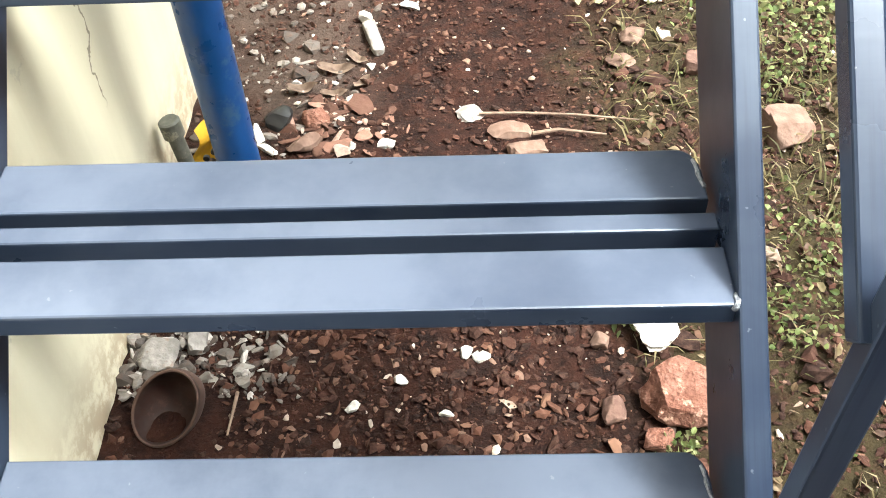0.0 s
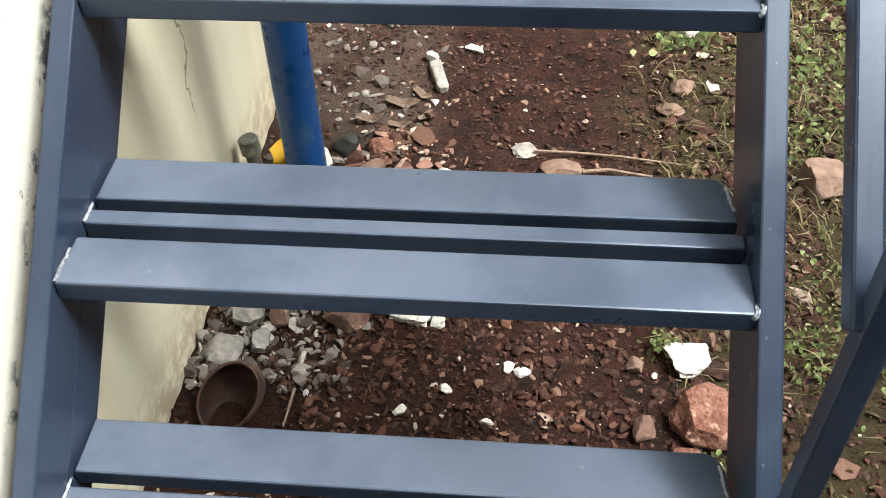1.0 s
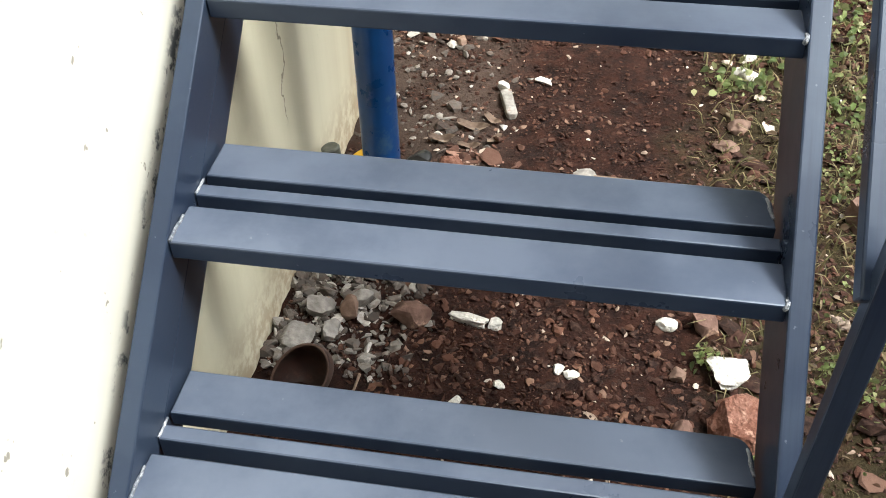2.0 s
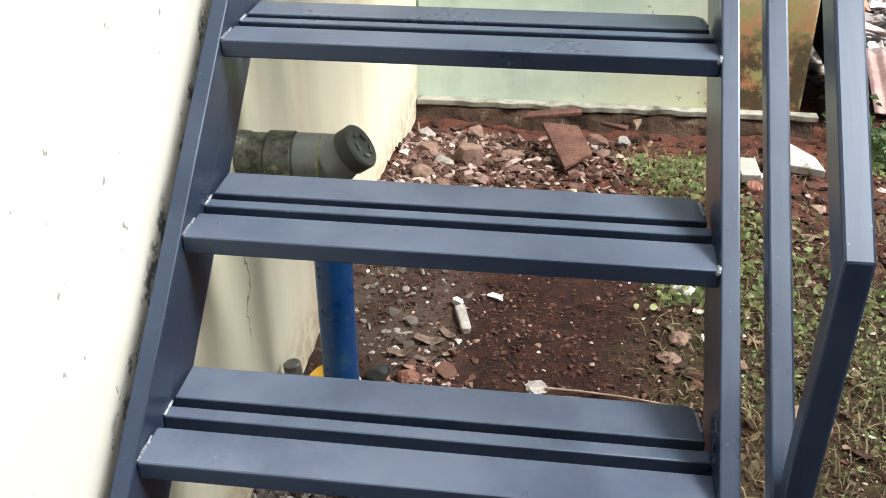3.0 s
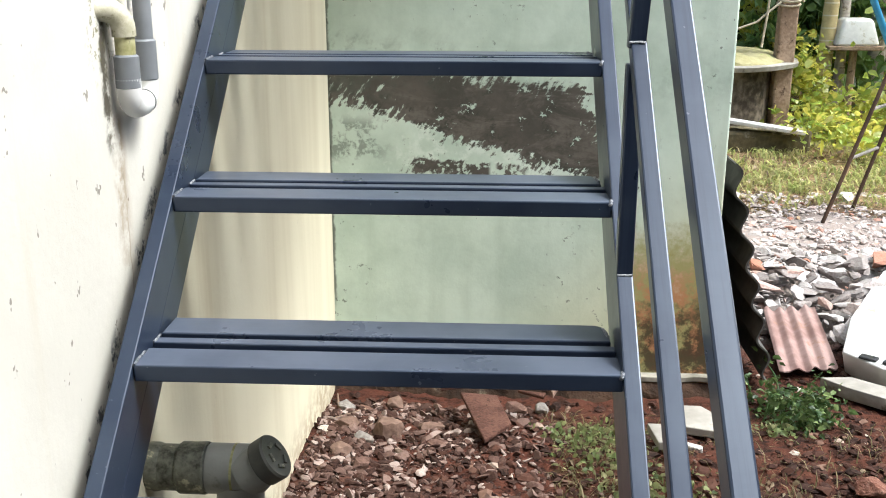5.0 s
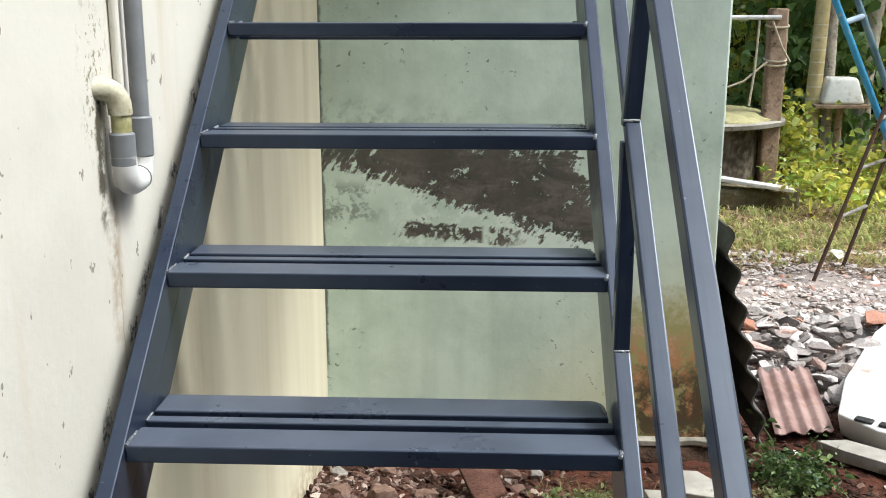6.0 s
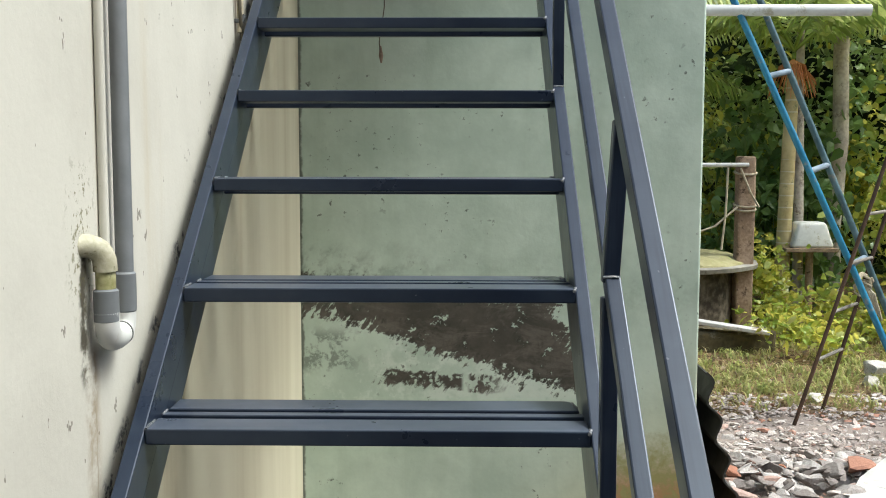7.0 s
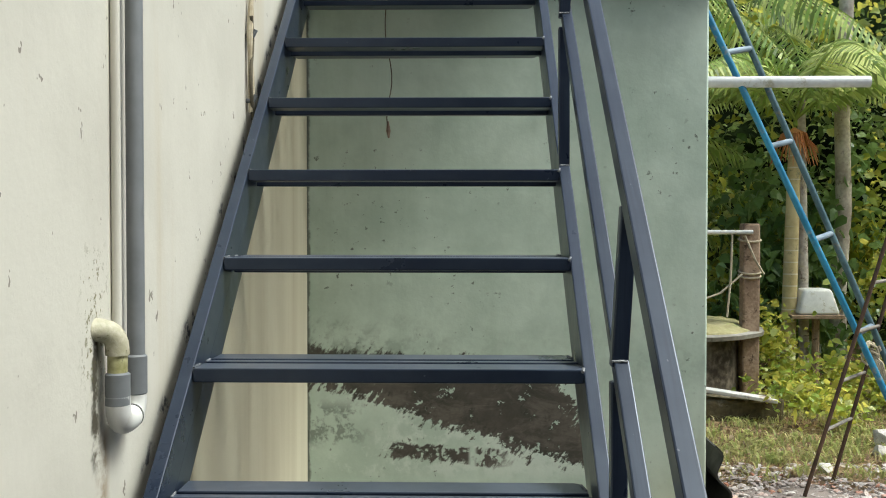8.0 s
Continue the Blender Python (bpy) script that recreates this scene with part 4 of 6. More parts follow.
twine = thing("hanging_twine", (-0.251, GREEN_Y - 0.02, 1.93), "thin brown twine hanging before the green wall", "twine")
bm = bmesh.new()
rod(bm, [(-0.262 + 0.010 * math.sin(i * 0.6) + 0.0008 * i, GREEN_Y - 0.045 + 0.02 * math.sin(i), 2.56 - 0.032 * i) for i in range(20)], 0.0022, 6)
part("strand", bm, CORD, twine)
bm = bmesh.new()
rod(bm, [(-0.255, GREEN_Y - 0.045, 1.975), (-0.253, GREEN_Y - 0.045, 1.94), (-0.252, GREEN_Y - 0.045, 1.915)], [0.003, 0.008, 0.003], 8)
part("knot", bm, DRY_LEAF, twine)


# ---- corrugated sheet leaning on the side of the green building ----
def corrugated(lo, across, along, n_wave, amp, thick, ragged=0.0):
    """A wavy sheet: lo corner, the vector across the waves, the vector along them."""
    lo, across, along = Vector(lo), Vector(across), Vector(along)
    up = across.cross(along).normalized()
    bm = bmesh.new()
    nu, nv = n_wave * 10, 10
    grid = {}
    for side in (0, 1):
        for i in range(nu + 1):
            for j in range(nv + 1):
                u, v = i / nu, j / nv
                r = ragged * noise.noise(Vector((u * 7, side * 0, 3))) * (1 if j in (0, nv) else 0)
                h = amp * math.sin(2 * math.pi * n_wave * u) - side * thick
                grid[side, i, j] = bm.verts.new(lo + across * u + along * (v + r * (v - 0.5)) + up * h)
    for i in range(nu):
        for j in range(nv):
            bm.faces.new([grid[0, i, j], grid[0, i + 1, j], grid[0, i + 1, j + 1], grid[0, i, j + 1]])
            bm.faces.new([grid[1, i, j + 1], grid[1, i + 1, j + 1], grid[1, i + 1, j], grid[1, i, j]])
        for j in (0, nv):
            bm.faces.new([grid[0, i, j], grid[1, i, j], grid[1, i + 1, j], grid[0, i + 1, j]])
    for j in range(nv):
        for i in (0, nu):
            bm.faces.new([grid[0, i, j], grid[1, i, j], grid[1, i, j + 1], grid[0, i, j + 1]])
    bmesh.ops.recalc_face_normals(bm, faces=bm.faces)
    return bm


solo("corrugated_sheet", corrugated((1.135, 3.27, -0.08), (-0.20, 0, 0.875), (0, 1.6, 0.0), 6, 0.019, 0.007), ASBESTOS,
     "dark grey corrugated roofing sheet leaning against the green building", "roofing sheet")
solo("corrugated_offcut", corrugated((1.21, 3.38, -0.07), (0.24, 0.03, 0.010), (0.10, 0.64, 0.03), 4, 0.008, 0.005, 0.18), RED_SHEET,
     "faded red corrugated roofing offcut lying on the ground", "roofing sheet")

# ---- broken white panel and slabs in the yard ----
panel = thing("plastic_tray", (1.6, 3.5, -0.09), "dirty white plastic tray with dark slots, lying on rubble", "tray")
bm = bmesh.new()
ring = [(1.46, 3.42), (1.55, 3.25), (1.75, 3.10), (2.6, 3.2), (2.9, 4.3), (2.25, 4.75), (2.0, 4.45), (1.62, 3.80)]
top = [bm.verts.new((px, py, 0.005 + 0.03 * (px - 1.45))) for px, py in ring]
bot = [bm.verts.new((px + 0.03, py + 0.02, -0.10)) for px, py in ring]
bm.faces.new(top)
bm.faces.new(bot[::-1])
for i in range(len(ring)):
    j = (i + 1) % len(ring)
    bm.faces.new((top[i], bot[i], bot[j], top[j]))
bmesh.ops.recalc_face_normals(bm, faces=bm.faces)
bmesh.ops.bevel(bm, geom=list(bm.edges), offset=0.012, segments=3, affect="EDGES", profile=0.5)
part("shell", bm, WHITE_PANEL, panel)
# raised black blocks stand in for the shade inside the slot openings
for px, py in ((1.535, 3.335), (1.605, 3.275)):
    bm = bmesh.new()
    box(bm, (-0.035, -0.022, 0.0), (0.035, 0.022, 0.012), 0.006, pose(px, py, 0.005 + 0.03 * (px - 1.45), 0, 0, -38))
    part("slot", bm, BLACK, panel, "black block in place of a dark slot opening")


def slab(name, pts, z, thick, mat, label, category="slab", dz=0.0):
    bm = bmesh.new()
    top = [bm.verts.new((px, py, z + dz * i)) for i, (px, py) in enumerate(pts)]
    bot = [bm.verts.new((px, py, z - thick + dz * i)) for i, (px, py) in enumerate(pts)]
    bm.faces.new(top)
    bm.faces.new(bot[::-1])
    for i in range(len(pts)):
        j = (i + 1) % len(pts)
        bm.faces.new((top[i], bot[i], bot[j], top[j]))
    bmesh.ops.recalc_face_normals(bm, faces=bm.faces)
    bmesh.ops.bevel(bm, geom=list(bm.edges), offset=min(0.004, thick * 0.3), segments=2, affect="EDGES", profile=0.5)
    return solo(name, bm, mat, label, category)


slab("stone_slab", [(1.33, 3.26), (1.40, 3.17), (1.62, 2.98), (1.72, 3.05), (1.45, 3.27)], -0.04, 0.05, CEMENT, "pale grey stone slab fragment beside the white panel")
slab("stone_slab", [(0.74, 2.93), (0.70, 2.76), (0.885, 2.70), (0.87, 2.80), (0.80, 2.91)], -0.015, 0.03, CEMENT, "pale triangular cement slab fragment on the soil", dz=0.002)
slab("stone_slab", [(0.585, 2.74), (0.60, 2.59), (0.66, 2.585), (0.655, 2.70)], 0.005, 0.03, CEMENT, "pale cement slab fragment standing in the weeds", dz=0.006)
slab("stone_slab", [(0.66, 2.64), (0.745, 2.60), (0.75, 2.625), (0.67, 2.67)], -0.015, 0.02, WHITE_STONE, "thin white plaster strip on the soil")
slab("roof_tile", [(-0.125, 2.90), (-0.10, 2.955), (0.075, 3.01), (0.085, 2.965)], 0.045, 0.016, TILE, "broken red clay roof tile lying on rubble", "tile", 0.001)
slab("roof_tile", [(-0.055, 2.90), (0.075, 2.90), (0.125, 2.70), (0.035, 2.585)], 0.03, 0.016, TILE, "broken red clay roof tile sloping down onto soil", "tile", -0.008)
slab("roof_tile", [(0.15, 2.985), (0.255, 2.965), (0.245, 2.93)], 0.005, 0.014, TILE, "small clay tile chip beside the bank", "tile")
slab("stone_chip", [(0.265, 2.98), (0.30, 2.985), (0.275, 2.90)], 0.02, 0.02, PINK_STONE, "upright triangular pink stone chip", "stone", 0.004)


# ---- stones one can count ----
def gz(x, y):
    return float(ground_z(x, y))


STONES = [
    ("laterite_block", 0.315, 0.805, (0.125, 0.125, 0.075), LATERITE, "rough orange laterite block on the soil", 12, 4),
    ("white_lump", 0.288, 0.925, (0.085, 0.065, 0.035), WHITE_STONE, "crumbly white plaster lump beside the laterite block", 20, 6),
    ("white_pebble", 0.012, 0.897, (0.028, 0.022, 0.016), WHITE_STONE, "small white plaster pebble on red soil", 30, 0),
    ("white_pebble", -0.012, 0.905, (0.018, 0.024, 0.015), WHITE_STONE, "small white plaster pebble on red soil", -20, 0),
    ("white_pebble", -0.115, 0.862, (0.024, 0.018, 0.012), WHITE_STONE, "small white plaster pebble on red soil", 10, 0),
    ("white_pebble", -0.185, 0.815, (0.026, 0.017, 0.014), WHITE_STONE, "small white plaster pebble on red soil", 60, 0),
    ("white_pebble", -0.04, 0.795, (0.026, 0.014, 0.012), WHITE_STONE, "small white plaster pebble on red soil", -15, 0),
    ("white_pebble", 0.175, 1.03, (0.045, 0.026, 0.02), WHITE_STONE, "white plaster pebble near the brown stone", -10, 0),
    ("white_pebble", -0.19, 1.005, (0.075, 0.03, 0.022), WHITE_STONE, "long white plaster chip on the soil", -12, 0),
    ("white_pebble", -0.14, 1.0, (0.03, 0.025, 0.02), WHITE_STONE, "small white plaster pebble on red soil", 12, 0),
    ("brown_stone", -0.295, 0.985, (0.075, 0.055, 0.045), BROWN_STONE, "dark brown laterite stone in the rubble", 15, 10),
    ("brown_stone", 0.245, 1.035, (0.055, 0.05, 0.04), BROWN_STONE, "dark brown stone beside a white pebble", 25, 12),
    ("brown_stone", -0.42, 0.985, (0.045, 0.05, 0.05), PINK_STONE, "tan stone standing in the grey rubble", 0, 20),
    ("red_stone", 0.206, 0.782, (0.04, 0.05, 0.03), BROWN_STONE, "reddish stone on the soil near the block", 10, 8),
    ("red_stone", 0.264, 0.735, (0.05, 0.035, 0.03), LATERITE, "small orange laterite stone beside the block", 0, 5),
    ("red_stone", 0.20, 0.916, (0.034, 0.03, 0.022), PINK_STONE, "small tan stone on the soil", 0, 0),
    ("flat_stone", 0.075, 1.425, (0.085, 0.05, 0.028), PINK_STONE, "flat pinkish stone half buried in soil", 5, 0),
    ("flat_stone", 0.113, 1.365, (0.085, 0.045, 0.035), PINK_STONE, "flat pinkish stone beside a twig", 20, 6),
    ("flat_stone", 0.345, 1.70, (0.06, 0.045, 0.03), PINK_STONE, "tan stone in the sparse grass", 30, 0),
    ("flat_stone", 0.31, 1.62, (0.055, 0.04, 0.028), PINK_STONE, "tan stone in the sparse grass", -25, 0),
    ("yard_stone", 0.60, 1.40, (0.105, 0.085, 0.07), PINK_STONE, "large pinkish stone outside the railing", 15, 12),
    ("yard_stone", 0.46, 1.585, (0.06, 0.05, 0.045), BROWN_STONE, "dark stone in the grass outside the railing", 0, 10),
    ("white_lump", 0.37, 1.93, (0.07, 0.05, 0.03), WHITE_STONE, "white plaster lump in the weeds", 10, 0),
    ("white_lump", 0.385, 2.02, (0.05, 0.04, 0.03), WHITE_STONE, "white plaster lump in the weeds", 50, 0),
    ("round_stone", -0.285, 2.655, (0.115, 0.10, 0.085), PINK_STONE, "rounded pinkish-grey cobble in the rubble", 0, 0),
    ("rubble_stone", -0.44, 2.72, (0.108, 0.065, 0.040), PINK_STONE, "long pink rubble stone near the wall", -15, 8),
    ("rubble_stone", -0.36, 2.59, (0.094, 0.036, 0.025), GREY_STONE, "grey slab-like rubble stone", -35, 12),
    ("rubble_stone", -0.42, 2.50, (0.079, 0.065, 0.043), PINK_STONE, "pink rubble stone near the wall", 25, 6),
    ("rubble_stone", -0.30, 3.00, (0.065, 0.050, 0.058), PINK_STONE, "pointed pink stone against the bank", 10, 15),
    ("rubble_stone", -0.47, 2.95, (0.065, 0.058, 0.043), GREY_STONE, "grey rubble stone against the bank", 40, 10),
    ("rubble_stone", 0.06, 3.03, (0.065, 0.043, 0.043), GREY_STONE, "grey stone against the bank", 10, 12),
    ("rubble_stone", 0.15, 3.03, (0.086, 0.050, 0.050), BROWN_STONE, "dark brown stone against the bank", 0, 10),
    ("rubble_stone", 0.25, 3.03, (0.058, 0.043, 0.043), GREY_STONE, "grey stone against the bank", 20, 8),
    ("rubble_stone", -0.15, 2.78, (0.086, 0.050, 0.029), PINK_STONE, "flat pink rubble stone", 10, 6),
    ("rubble_stone", -0.12, 2.62, (0.072, 0.036, 0.025), BROWN_STONE, "flat brown rubble stone", 5, 6),
    ("rubble_stone", -0.35, 2.42, (0.065, 0.043, 0.036), BROWN_STONE, "brown rubble stone in red soil", 25, 6),
    ("grey_stone", -0.495, 0.90, (0.075, 0.06, 0.045), GREY_STONE, "grey concrete lump against the wall", 20, 10),
    ("grey_stone", -0.44, 0.93, (0.05, 0.045, 0.04), GREY_STONE, "grey concrete lump in the rubble", 65, 10),
    ("grey_stone", -0.475, 0.985, (0.06, 0.05, 0.045), GREY_STONE, "grey concrete lump against the wall", 5, 14),
    ("grey_stone", -0.40, 1.01, (0.055, 0.03, 0.05), GREY_STONE, "grey concrete lump in the rubble", 35, 20),
    ("orange_stone", 1.42, 2.62, (0.13, 0.07, 0.05), LATERITE, "orange laterite fragment on red soil", 5, 6),
    ("orange_stone", 1.20, 2.35, (0.12, 0.08, 0.06), LATERITE, "orange laterite fragment in the weeds", -20, 8),
    ("orange_stone", 0.64, 2.55, (0.06, 0.05, 0.05), LATERITE, "orange laterite fragment beside the slab", 10, 6),
    ("red_stone", -0.298, 1.455, (0.05, 0.05, 0.045), LATERITE, "red laterite lump among leaves", 30, 12),
    ("red_stone", -0.315, 1.385, (0.075, 0.035, 0.03), PINK_STONE, "long pinkish stone among leaves", 30, 5),
    ("white_chip", -0.405, 1.415, (0.02, 0.055, 0.02), WHITE_STONE, "white plaster chip beside the blue pipe", 20, 8),
    ("white_chip", -0.385, 1.375, (0.05, 0.02, 0.014), WHITE_STONE, "white plaster chip beside the blue pipe", -35, 4),
    ("white_chip", -0.155, 1.385, (0.04, 0.025, 0.016), WHITE_STONE, "white plaster chip on the soil", 5, 0),
    ("white_chip", -0.123, 1.843, (0.05, 0.025, 0.012), WHITE_STONE, "pale flat chip on the soil", -25, 4),
    ("dark_lump", -0.371, 1.46, (0.055, 0.06, 0.04), BLACK, "black crumpled lump among leaves", 0, 10),
    ("dark_lump", 0.0, 1.49, (0.05, 0.06, 0.012), GREY_STONE, "dark grey flat scrap on the soil", 30, 0),
]
for name, x, y, size, mat, label, turn, tilt in STONES:
    rock(name, (x, y, gz(x, y)), size, mat, label, "stone", turn, tilt, 0.45 if name in ("white_lump", "laterite_block") else 0.18)

# a long grey mortar stick
bm = bmesh.new()
vs = box(bm, (-0.014, -0.052, 0.0), (0.014, 0.052, 0.026), 0.006)
bmesh.ops.subdivide_edges(bm, edges=bm.edges, cuts=2)
for v in bm.verts:
    v.co += Vector((noise.noise(v.co * 40), noise.noise(v.co * 40 + Vector((5, 0, 0))), noise.noise(v.co * 40 + Vector((0, 5, 0))))) * 0.005
bmesh.ops.transform(bm, matrix=pose(-0.200, 1.725, gz(-0.200, 1.725) - 0.004, 0, 0, 16), verts=bm.verts)
rock("white_chip", (-0.219, 1.79, gz(-0.219, 1.79)), (0.035, 0.03, 0.03), WHITE_STONE, "white plaster chip beside the mortar fragment", "stone", 10, 5, 0.3)
solo("mortar_stick", bm, GREY_STONE, "long pale mortar fragment lying on the soil", "rubble")

# coconut half shell, open side up towards the stair
shell = thing("half_shell", (-0.455, 0.79, -0.05), "empty reddish-brown half coconut shell lying open on the soil", "coconut shell")


def bowl(r, stretch, m, flip=False):
    bm = bmesh.new()
    rows = []
    for i in range(13):
        a = math.pi / 2 * i / 12
        rr, zz = r * math.sin(a), -r * stretch * math.cos(a)
        rows.append([bm.verts.new((rr * math.cos(b), rr * math.sin(b), zz)) for b in [2 * math.pi * j / 36 for j in range(36)]] if i else [bm.verts.new((0, 0, zz))])
    for j in range(36):
        bm.faces.new((rows[0][0], rows[1][(j + 1) % 36], rows[1][j]))
        for a, b in zip(rows[1:], rows[2:]):
            bm.faces.new((a[j], a[(j + 1) % 36], b[(j + 1) % 36], b[j]))
    for v in bm.verts:
        v.co *= 1 + 0.05 * noise.noise(v.co * 18)
    if flip:
        bmesh.ops.reverse_faces(bm, faces=bm.faces)
    bmesh.ops.transform(bm, matrix=m, verts=bm.verts)
    return bm


bowl_pose = look((-0.452, 0.778, 0.016), (-0.452 + 0.10, 0.778 + 0.30, 0.016 - 0.30)) @ Matrix.Rotation(radians(-28), 4, "Z") @ Matrix.Diagonal((0.84, 1.14, 1, 1))
part("outside", bowl(0.058, 1.0, bowl_pose), SHELL_OUT, shell, "greyish fibrous outside")
part("inside", bowl(0.053, 0.98, bowl_pose, True), CLAY, shell, "dark reddish inside")
bm = bmesh.new()
rod(bm, [bowl_pose @ Vector((0.0555 * math.cos(a), 0.0555 * math.sin(a), 0)) for a in [2 * math.pi * j / 36 for j in range(37)]], 0.0026, 8, False)
part("rim", bm, SHELL_OUT, shell)


def dry_leaf(x, y, length, width, turn, curl, label):
    length, width, curl = length * 0.78, width * 0.72, curl * 0.45
    bm = bmesh.new()
    n = 14
    rows = []
    for i in range(n + 1):
        u = i / n
        w = width / 2 * math.sin(math.pi * u ** 0.8) ** 0.8 + 0.0006
        h = curl * (2 * u - 1) ** 2
        rows.append([bm.verts.new(((u - 0.5) * length, s * w, 0.006 + h + abs(s) * curl * 0.5 + 0.003 * math.sin(9 * u + s))) for s in (-1, -0.5, 0, 0.5, 1)])
    for a, b in zip(rows, rows[1:]):
        for j in range(4):
            bm.faces.new((a[j], b[j], b[j + 1], a[j + 1]))
    bmesh.ops.solidify(bm, geom=bm.faces, thickness=0.0008)
    bmesh.ops.transform(bm, matrix=pose(x, y, gz(x, y), 0, 0, turn), verts=bm.verts)
    return solo("dry_leaf", bm, DRY_LEAF, label, "leaf", group="fallen leaves")


dry_leaf(-0.27, 1.625, 0.11, 0.045, -6, 0.018, "curled pale brown dry leaf on the soil")
dry_leaf(-0.333, 1.55, 0.085, 0.04, 8, 0.02, "curled pale brown dry leaf near the pipe")
dry_leaf(-0.268, 1.54, 0.075, 0.03, 3, 0.010, "brown dry leaf near the pipe")
dry_leaf(-0.215, 1.575, 0.06, 0.03, 50, 0.014, "small pale dry leaf on the soil")
dry_leaf(-0.23, 1.66, 0.08, 0.03, -40, 0.012, "brown dry leaf near the mortar fragment")
dry_leaf(0.44, 2.30, 0.09, 0.05, 20, 0.02, "pale dry leaf in the weeds")
dry_leaf(0.40, 2.55, 0.10, 0.05, 40, 0.03, "pale dry leaf in the weeds")

for pts, r in (([(0.02, 1.475), (0.10, 1.478), (0.20, 1.462), (0.33, 1.437)], 0.003), ([(0.12, 1.405), (0.17, 1.415), (0.26, 1.40)], 0.004), ([(-0.36, 0.83), (-0.362, 0.75)], 0.003), ([(-0.50, 2.94), (-0.53, 3.10)], 0.005), ([(-0.40, 2.93), (-0.50, 2.80)], 0.004)):
    bm = bmesh.new()
    rod(bm, [(px, py, gz(px, py) + 0.010 + r) for px, py in pts], [r, *[r * 0.9] * (len(pts) - 2), r * 0.5], 7)
    solo("twig", bm, TWIG, "thin dry twig lying on the soil", "twig")


# ---- loose rubble and soil crumbs ----
def scatter(n, lo, hi, keep=None, sink=0.2, size=(0.003, 0.01), power=2.5):
    x, y = rng.uniform(lo[0], hi[0], n), rng.uniform(lo[1], hi[1], n)
    if keep is not None:
        ok = rng.random(n) < keep(x, y)
        x, y = x[ok], y[ok]
    ok = np.hypot(x + 0.452, y - 0.785) > 0.075
    x, y = x[ok], y[ok]
    s = size[0] + (size[1] - size[0]) * rng.random(len(x)) ** power
    return np.stack([x, y, ground_z(x, y) + s * (0.5 - sink)], -1), s


XMIN = WALL_X + 0.01


def patchy(x, y, f=5.0, s=0.0):
    return 0.5 + 0.5 * np.sin(f * x + 1.7 * np.sin(f * 0.8 * y + s)) * np.sin(f * 1.1 * y + 1.3 * np.sin(f * 0.7 * x + s))


at, s = scatter(46000, (XMIN, 0.35), (0.75, 2.1), lambda x, y: 0.35 + 0.65 * patchy(x, y), size=(0.0010, 0.0075), power=3.4)
stuff("soil_crumbs", many_rocks("soil_crumbs", at, s, RED_BITS, 0.5, 0.32), "red soil crumbs and tiny stones over the bare earth", "gravel")
at, s = scatter(3400, (XMIN, 0.35), (0.55, 1.25), lambda x, y: 0.3 + 0.7 * patchy(x, y, 9.0, 3.0), size=(0.003, 0.0105), power=2.0)
stuff("soil_clods", many_rocks("soil_clods", at, s, rubble_mat("clods", [(0.0, (0.010, 0.0036, 0.0024)), (0.5, (0.032, 0.0115, 0.0065)), (0.85, (0.075, 0.031, 0.018)), (0.96, (0.15, 0.08, 0.05)), (1.0, (0.34, 0.27, 0.21))]), 0.6, 0.35), "dark red clods and chips over the bare earth", "gravel")
at, s = scatter(16000, (XMIN, 2.0), (1.9, 3.9), lambda x, y: (0.25 + 0.75 * patchy(x, y, 4.0, 2.0)) * ((y < 3.12) | (x > 1.0)), size=(0.002, 0.022), power=4.5)
stuff("yard_crumbs", many_rocks("yard_crumbs", at, s, RED_BITS, 0.5, 0.32), "reddish stone crumbs over the yard soil", "gravel")
at, s = scatter(9000, (0.28, 0.4), (1.9, 2.9), lambda x, y: 0.2 + 0.5 * patchy(x, y, 6.0, 1.0), size=(0.002, 0.024), power=4.5)
stuff("yard_pebbles", many_rocks("yard_pebbles", at, s, RED_BITS, 0.5, 0.32), "reddish pebbles and stone chips among weeds", "gravel")
at, s = scatter(2100, (XMIN, 0.82), (-0.2, 1.18), lambda x, y: np.clip(1.15 - (x - XMIN) / 0.26, 0, 1), size=(0.003, 0.016), power=2.0)
stuff("wall_rubble", many_rocks("wall_rubble", at, s, GREY_BITS, 0.75, 0.2, ICO2), "grey concrete rubble heaped along the wall foot", "rubble")
at, s = scatter(900, (XMIN, 1.3), (-0.12, 2.2), lambda x, y: np.clip(1.0 - (x - XMIN) / 0.42, 0, 1) * 0.7, size=(0.003, 0.016), power=2.4)
stuff("mortar_crumbs", many_rocks("mortar_crumbs", at, s, GREY_BITS, 0.6), "grey mortar crumbs on sandy soil", "rubble")
at, s = scatter(260, (-0.37, 1.35), (-0.10, 1.60), lambda x, y: np.exp(-(((x + 0.25) / 0.11) ** 2 + ((y - 1.45) / 0.09) ** 2)), size=(0.005, 0.022), power=1.6)
stuff("broken_chips", many_rocks("broken_chips", at, s, rubble_mat("broken_chips", [(0.0, (0.03, 0.012, 0.008)), (0.5, (0.11, 0.055, 0.038)), (0.8, (0.24, 0.13, 0.095)), (1.0, (0.48, 0.40, 0.34))]), 0.45, 0.2, ICO2), "reddish tile and plaster chips among the dry leaves", "rubble")
at, s = scatter(11000, (XMIN, 2.2), (0.35, 3.06), lambda x, y: np.clip(1.2 - (x - XMIN) / 0.75, 0, 1) * (0.35 + 0.65 * patchy(x, y, 7.0)), size=(0.002, 0.022), power=3.2)
